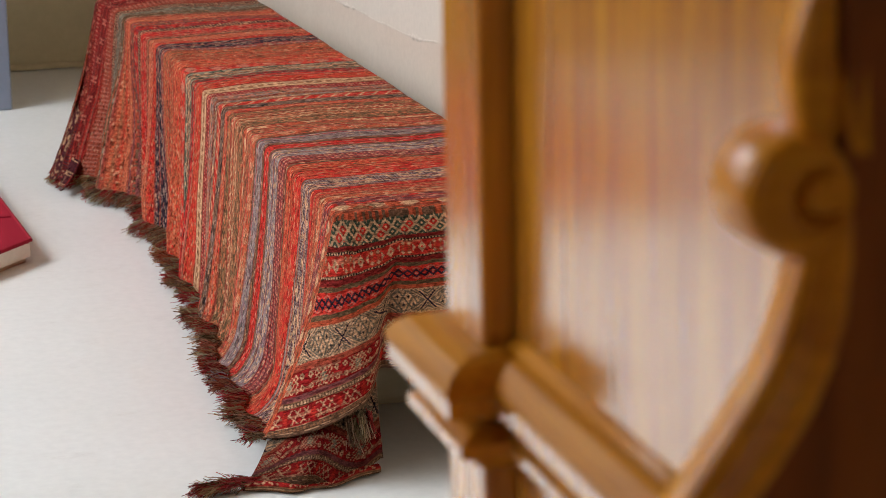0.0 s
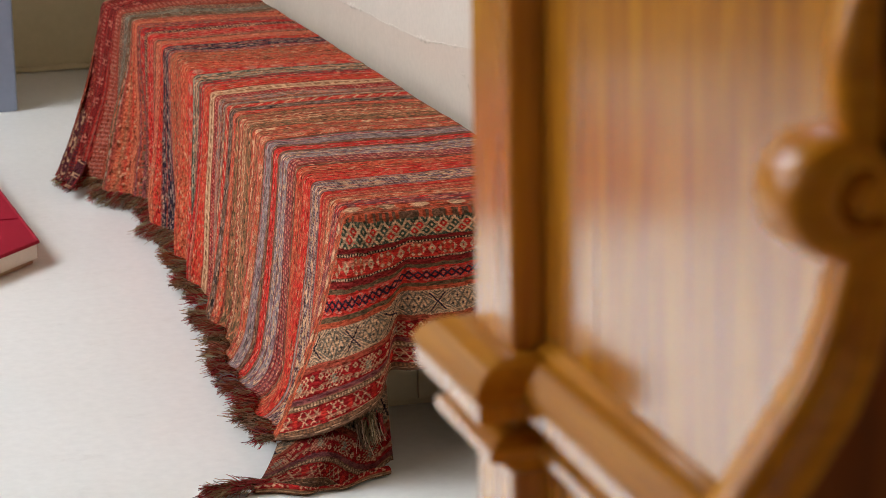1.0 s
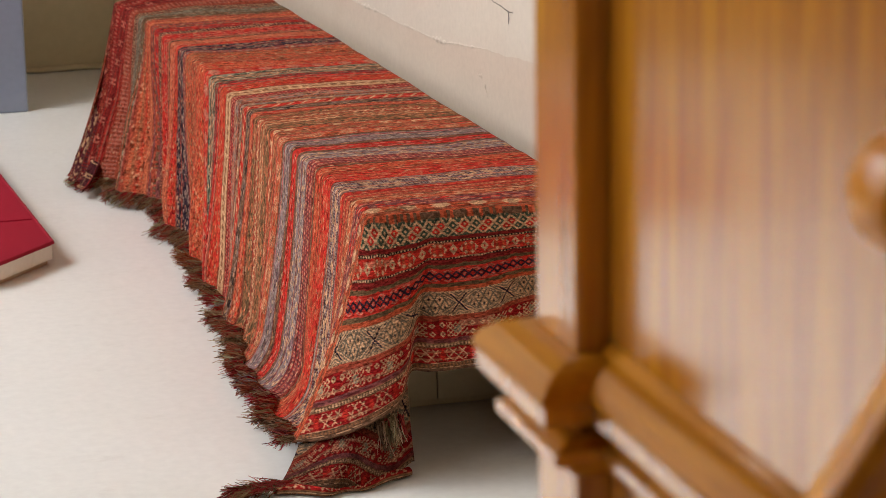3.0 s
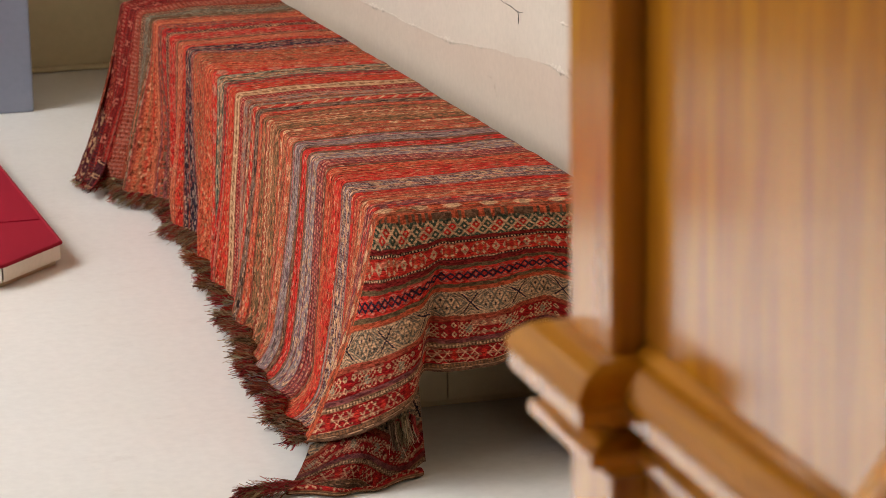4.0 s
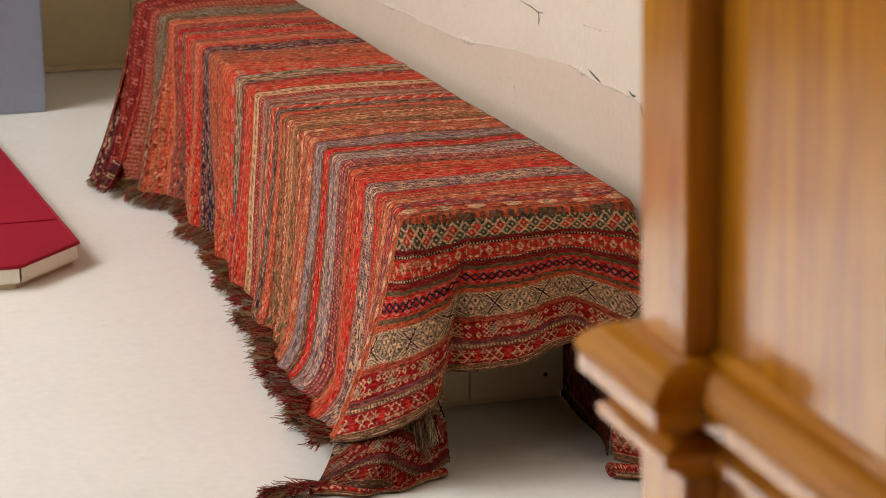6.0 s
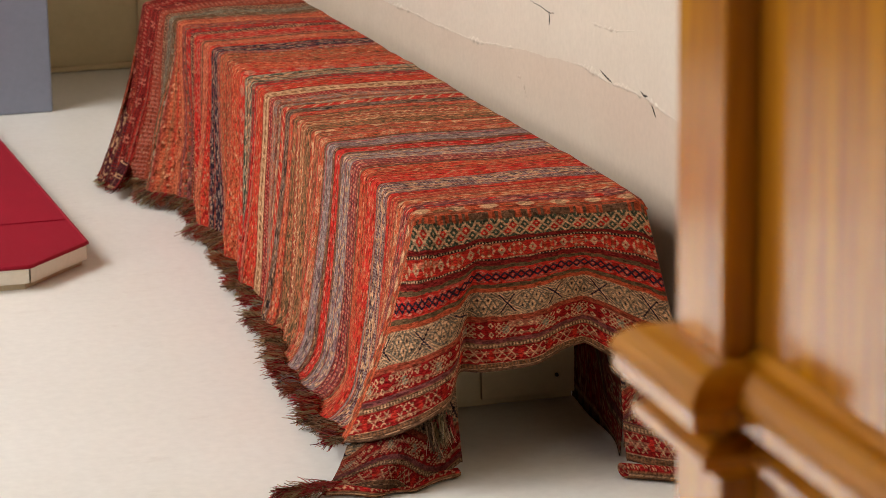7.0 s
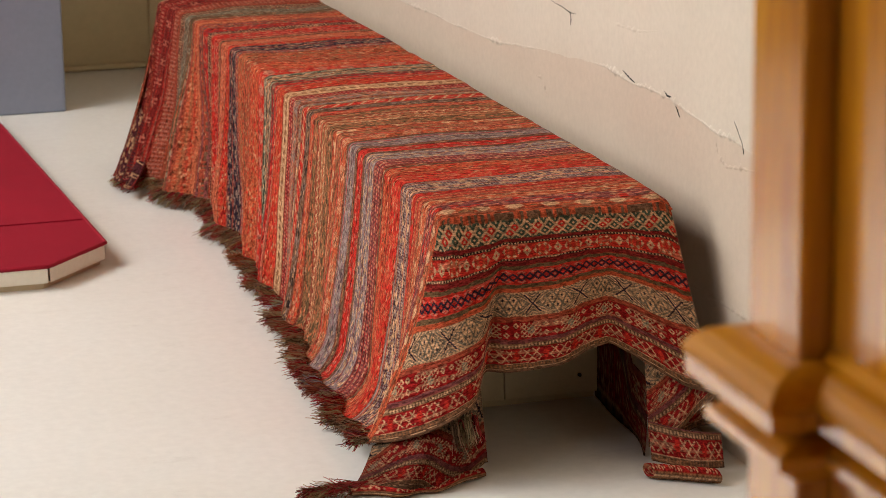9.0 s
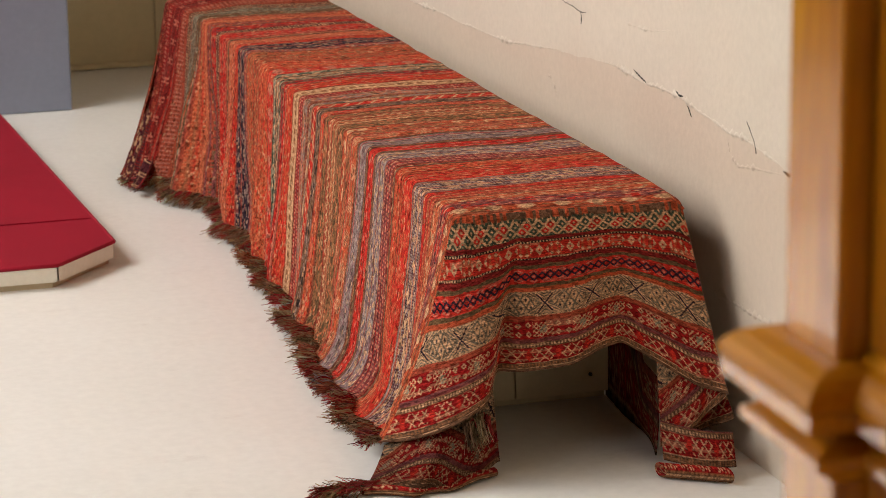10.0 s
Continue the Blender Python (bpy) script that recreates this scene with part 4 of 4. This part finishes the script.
# the corner edge joins the long sheet
col0 = A[0, len(s_top):]
join = np.stack([np.interp(t_rows, np.linspace(0, 1, len(col0)), col0[:, k]) for k in range(3)], -1)
B = B + (join - B[:, 0])[:, None, :] * (np.clip(1 - Pg / 0.14, 0, 1) ** 2)[..., None]
top_edge = np.stack([np.interp(B[0, :, 0], A[0, :len(s_top)][::-1, 0], A[0, :len(s_top)][::-1, k]) for k in range(3)], -1)
top_edge[:, 0] = B[0, :, 0]
B = B + (top_edge - B[0])[None] * ((1 - Tg) ** 6)[..., None]
drop_m = Tg * 0.292 - 0.002
tint_b = dyed(END_BANDS, end_motif, Xb + 0.15 - 0.25 * np.clip(0.05 - Xb, 0, None) + 0.3, drop_m + 0.0015 * smooth_noise(Pg * 30, Tg * 6, 33))
sheet("end_drape", B, np.stack((Pg * 0.45, drop_m), -1), tint_b, cover)


# the last factor darkens the threads, standing in for shade around the hem
def patch(rows, cols, shape, across_of, along_of, name, label, dimmed=0.9):
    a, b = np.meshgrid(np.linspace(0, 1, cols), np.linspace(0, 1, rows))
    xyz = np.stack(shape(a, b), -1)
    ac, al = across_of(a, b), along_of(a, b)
    sheet(name, xyz, np.stack((al, ac), -1), dyed(END_BANDS, end_motif, al, ac) * dimmed, cover, label)


# the turned-under corner that stands on the floor below the hem
def under_corner(a, b):
    x0, y0, z0 = -0.138 + 0.196 * a, -0.03 - 0.02 * np.sin(np.pi * a), 0.06 + 0.105 * a
    x1, y1 = -0.20 + 0.25 * a + 0.01 * np.sin(7 * a), -0.075 - 0.062 * np.sin(np.pi * np.clip(a * 0.9 + 0.12, 0, 1)) ** 0.8
    z1 = 0.006 + 0.02 * step(a, 0.85, 1.0)
    bulge = 0.022 * np.sin(np.pi * b) * np.sin(np.pi * np.clip(a + 0.1, 0, 1)) + 0.008 * np.sin(a * 17 + b * 3) * b
    return x0 + (x1 - x0) * b, y0 + (y1 - y0) * b ** 0.8 - bulge * 0.8, z0 + (z1 - z0) * b


# thread colours halved for the shade under the hem
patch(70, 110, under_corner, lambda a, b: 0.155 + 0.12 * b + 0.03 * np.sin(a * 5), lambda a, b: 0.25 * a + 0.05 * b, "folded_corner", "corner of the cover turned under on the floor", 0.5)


def floor_roll(a, b):
    """A rolled hem lying on the floor."""
    t = 2 * np.pi * b
    r = 0.0065 + 0.002 * np.sin(a * 9)
    cx, cy, _ = under_corner(a * 0.97, np.ones_like(a))
    return cx + 0.3 * r * np.cos(t), cy - r * 1.5 * np.cos(t), r + 0.002 + r * np.sin(t)


patch(26, 100, floor_roll, lambda a, b: 0.245 + 0.04 * b, lambda a, b: 0.2 * a, "rolled_hem", "rolled striped hem")


# the gathered corner at the wall side: two pleats with slanting hems above a hem that stands on the floor
def pleat(x0, x1, y0, y1, top0, top1, hem0, hem1, wave):
    def shape(a, b):
        top, hem = top0 + (top1 - top0) * a, hem0 + (hem1 - hem0) * a
        fold = wave * np.sin(np.pi * (a * 1.3 + 0.1)) + 0.004 * np.sin(a * 11 + b * 4)
        return x0 + (x1 - x0) * a - 0.008 * b * (1 - a), y0 + (y1 - y0) * b - 0.03 * a - fold * (0.35 + 0.65 * b), top + (hem - top) * b
    return shape, lambda a, b: 0.284 - (1 - b) * (top0 + (top1 - top0) * a - hem0 - (hem1 - hem0) * a), lambda a, b: 0.13 * a + 0.02 * b


for name, dims, dimmed in (("front_pleat", (0.352, 0.462, -0.066, -0.112, 0.185, 0.145, 0.032, 0.118, 0.016), 0.9),
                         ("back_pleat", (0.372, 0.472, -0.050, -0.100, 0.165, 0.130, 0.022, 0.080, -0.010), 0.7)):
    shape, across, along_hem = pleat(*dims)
    patch(70, 80, shape, across, along_hem, name, "slanting pleat of the cover beside the wall", dimmed)


def foot_band(a, b):
    """The hem that stands on the floor below the pleats, bowed outwards."""
    bow = np.sin(np.pi * a)
    return 0.342 + 0.105 * a - 0.006 * b, -0.118 - 0.075 * a - 0.022 * bow - 0.034 * b, 0.062 * (1 - b) + 0.021 - 0.01 * a * (1 - b)


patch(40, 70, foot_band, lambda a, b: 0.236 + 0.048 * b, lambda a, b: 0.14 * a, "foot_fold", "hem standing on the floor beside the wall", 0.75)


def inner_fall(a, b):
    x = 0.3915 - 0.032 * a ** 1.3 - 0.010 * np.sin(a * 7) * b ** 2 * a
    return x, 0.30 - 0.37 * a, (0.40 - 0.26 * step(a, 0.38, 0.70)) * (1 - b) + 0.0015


# colours cut to 0.45 to paint in the shade beneath the bench
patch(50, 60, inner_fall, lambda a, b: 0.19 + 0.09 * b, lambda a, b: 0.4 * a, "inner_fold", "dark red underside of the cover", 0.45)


def wall_roll(a, b):
    t = 2 * np.pi * b
    r = 0.013
    return 0.318 + 0.10 * a + 0.3 * r * np.cos(t), -0.182 - 0.065 * a - r * 1.4 * np.cos(t), r + 0.002 + r * np.sin(t)


patch(26, 60, wall_roll, lambda a, b: 0.245 + 0.04 * b, lambda a, b: 0.2 * a, "rolled_hem", "rolled striped hem")


# ---- the fringe ----
def strands(name, roots, parent, seed, label):
    """Tassels of loose wool: each root gives its place, the way out, a length and a colour."""
    rnd = random.Random(seed)
    verts, faces, cols = [], [], []
    for (px, py, pz), (dx, dy, dz), length, dye in roots:
        n = rnd.randint(26, 34)
        lean = (rnd.uniform(-0.12, 0.12), rnd.gauss(0, 0.22))
        droop = rnd.uniform(-0.5, 0.1)
        tone = rnd.uniform(0.7, 1.5)
        for _ in range(n):
            d = Vector((dx + rnd.gauss(0, 0.10) + lean[0], dy + rnd.gauss(0, 0.12) + lean[1], dz + rnd.gauss(0, 0.12))).normalized()
            p = Vector((px + rnd.gauss(0, 0.002), py + rnd.gauss(0, 0.0035), pz + rnd.uniform(0, 0.010)))
            ln = length * rnd.choice((0.7, 0.8, 0.9, 0.95, 1.0)) * rnd.uniform(0.9, 1.05)
            w0 = rnd.uniform(0.0008, 0.0015)
            side = d.cross(Vector((0, 0, 1))).normalized()
            up = side.cross(d)
            curl = Vector((rnd.gauss(0, 0.35), rnd.gauss(0, 0.45), droop + rnd.gauss(0, 0.25)))
            wave, turn, phase = rnd.uniform(0.0006, 0.0026), rnd.uniform(4, 11), rnd.uniform(0, 6.3)
            c = np.minimum(DYE[dye] * tone * rnd.choice((0.8, 1.5, 2.4, 3.2, 4.4)), 0.6)
            first = len(verts)
            for i in range(7):
                t = i / 6
                q = p + d * ln * t + curl * ln * 0.4 * t * t + side * wave * math.sin(turn * t + phase) + up * wave * math.cos(turn * t * 0.8 + phase)
                q.z = max(q.z, 0.0025 + 0.001 * rnd.random())
                w = w0 * (1 - 0.45 * t)
                for k in range(3):
                    an = 2.094 * k
                    e = q + side * w * math.cos(an) + up * w * math.sin(an)
                    verts.append((e.x, e.y, e.z))
                    cols.append((*c, 1))
            for i in range(6):
                a = first + i * 3
                for k in range(3):
                    faces.append((a + k, a + (k + 1) % 3, a + 3 + (k + 1) % 3, a + 3 + k))
    me = bpy.data.meshes.new(name)
    me.from_pydata(verts, [], faces)
    me.uv_layers.new(name="cloth")
    at = me.color_attributes.new("thread", "FLOAT_COLOR", "POINT")
    at.data.foreach_set("color", np.array(cols, np.float32).reshape(-1))
    me.materials.append(WOVEN)
    ob = new(name, me)
    ob.parent = parent
    return tagged(ob, label)


rnd = random.Random(4)
roots = []
for i in range(330):
    v = 0.01 + 2.58 * (i / 329)
    e = long_sheet(np.array([[SIDE]]), np.array([[v]]))[0, 0]
    near = [b for b in BANDS if b[0] > v][0]
    dye = rnd.choice((near[2], "tan", "brown", "brown", "brick", "tan", "crimson", "brick", "maroon"))
    roots.append(((e[0] + 0.004, e[1], max(e[2], 0.006)), (-1.0, -0.35 + rnd.gauss(0, 0.2), 0.12 if v < 1.5 else -0.35), rnd.uniform(0.024, 0.050), dye))
strands("fringe", roots, cover, 11, "uneven brown and red wool fringe")
tail = []
for i in range(16):
    t = i / 15
    tail.append(((-0.175 - 0.075 * t, -0.095 - 0.012 * t, 0.012), (-1, -0.15 + rnd.gauss(0, 0.15), 0.0), 0.05, rnd.choice(("olive", "tan", "brown", "maroon"))))
loose = []
for i in range(6):
    loose.append(((-0.01 + 0.05 * rnd.random(), -0.088 - 0.01 * rnd.random(), 0.09 + 0.03 * rnd.random()), (0.1 * rnd.gauss(0, 1), -0.25, -1.0), 0.045, rnd.choice(("maroon", "olive", "brown", "olive"))))
strands("loose_threads", loose, cover, 13, "loose tan threads")
strands("corner_tassel", tail, cover, 12, "loose tassel lying on the floor")
for o in cover.children:
    if "drape" in o.name or "fold" in o.name or "hem" in o.name or "pleat" in o.name:
        th = o.modifiers.new("cloth", "SOLIDIFY")
        th.thickness, th.offset, th.use_rim = 0.0022, 1.0 if o.name.startswith("long") else -1.0, True
under(cover)
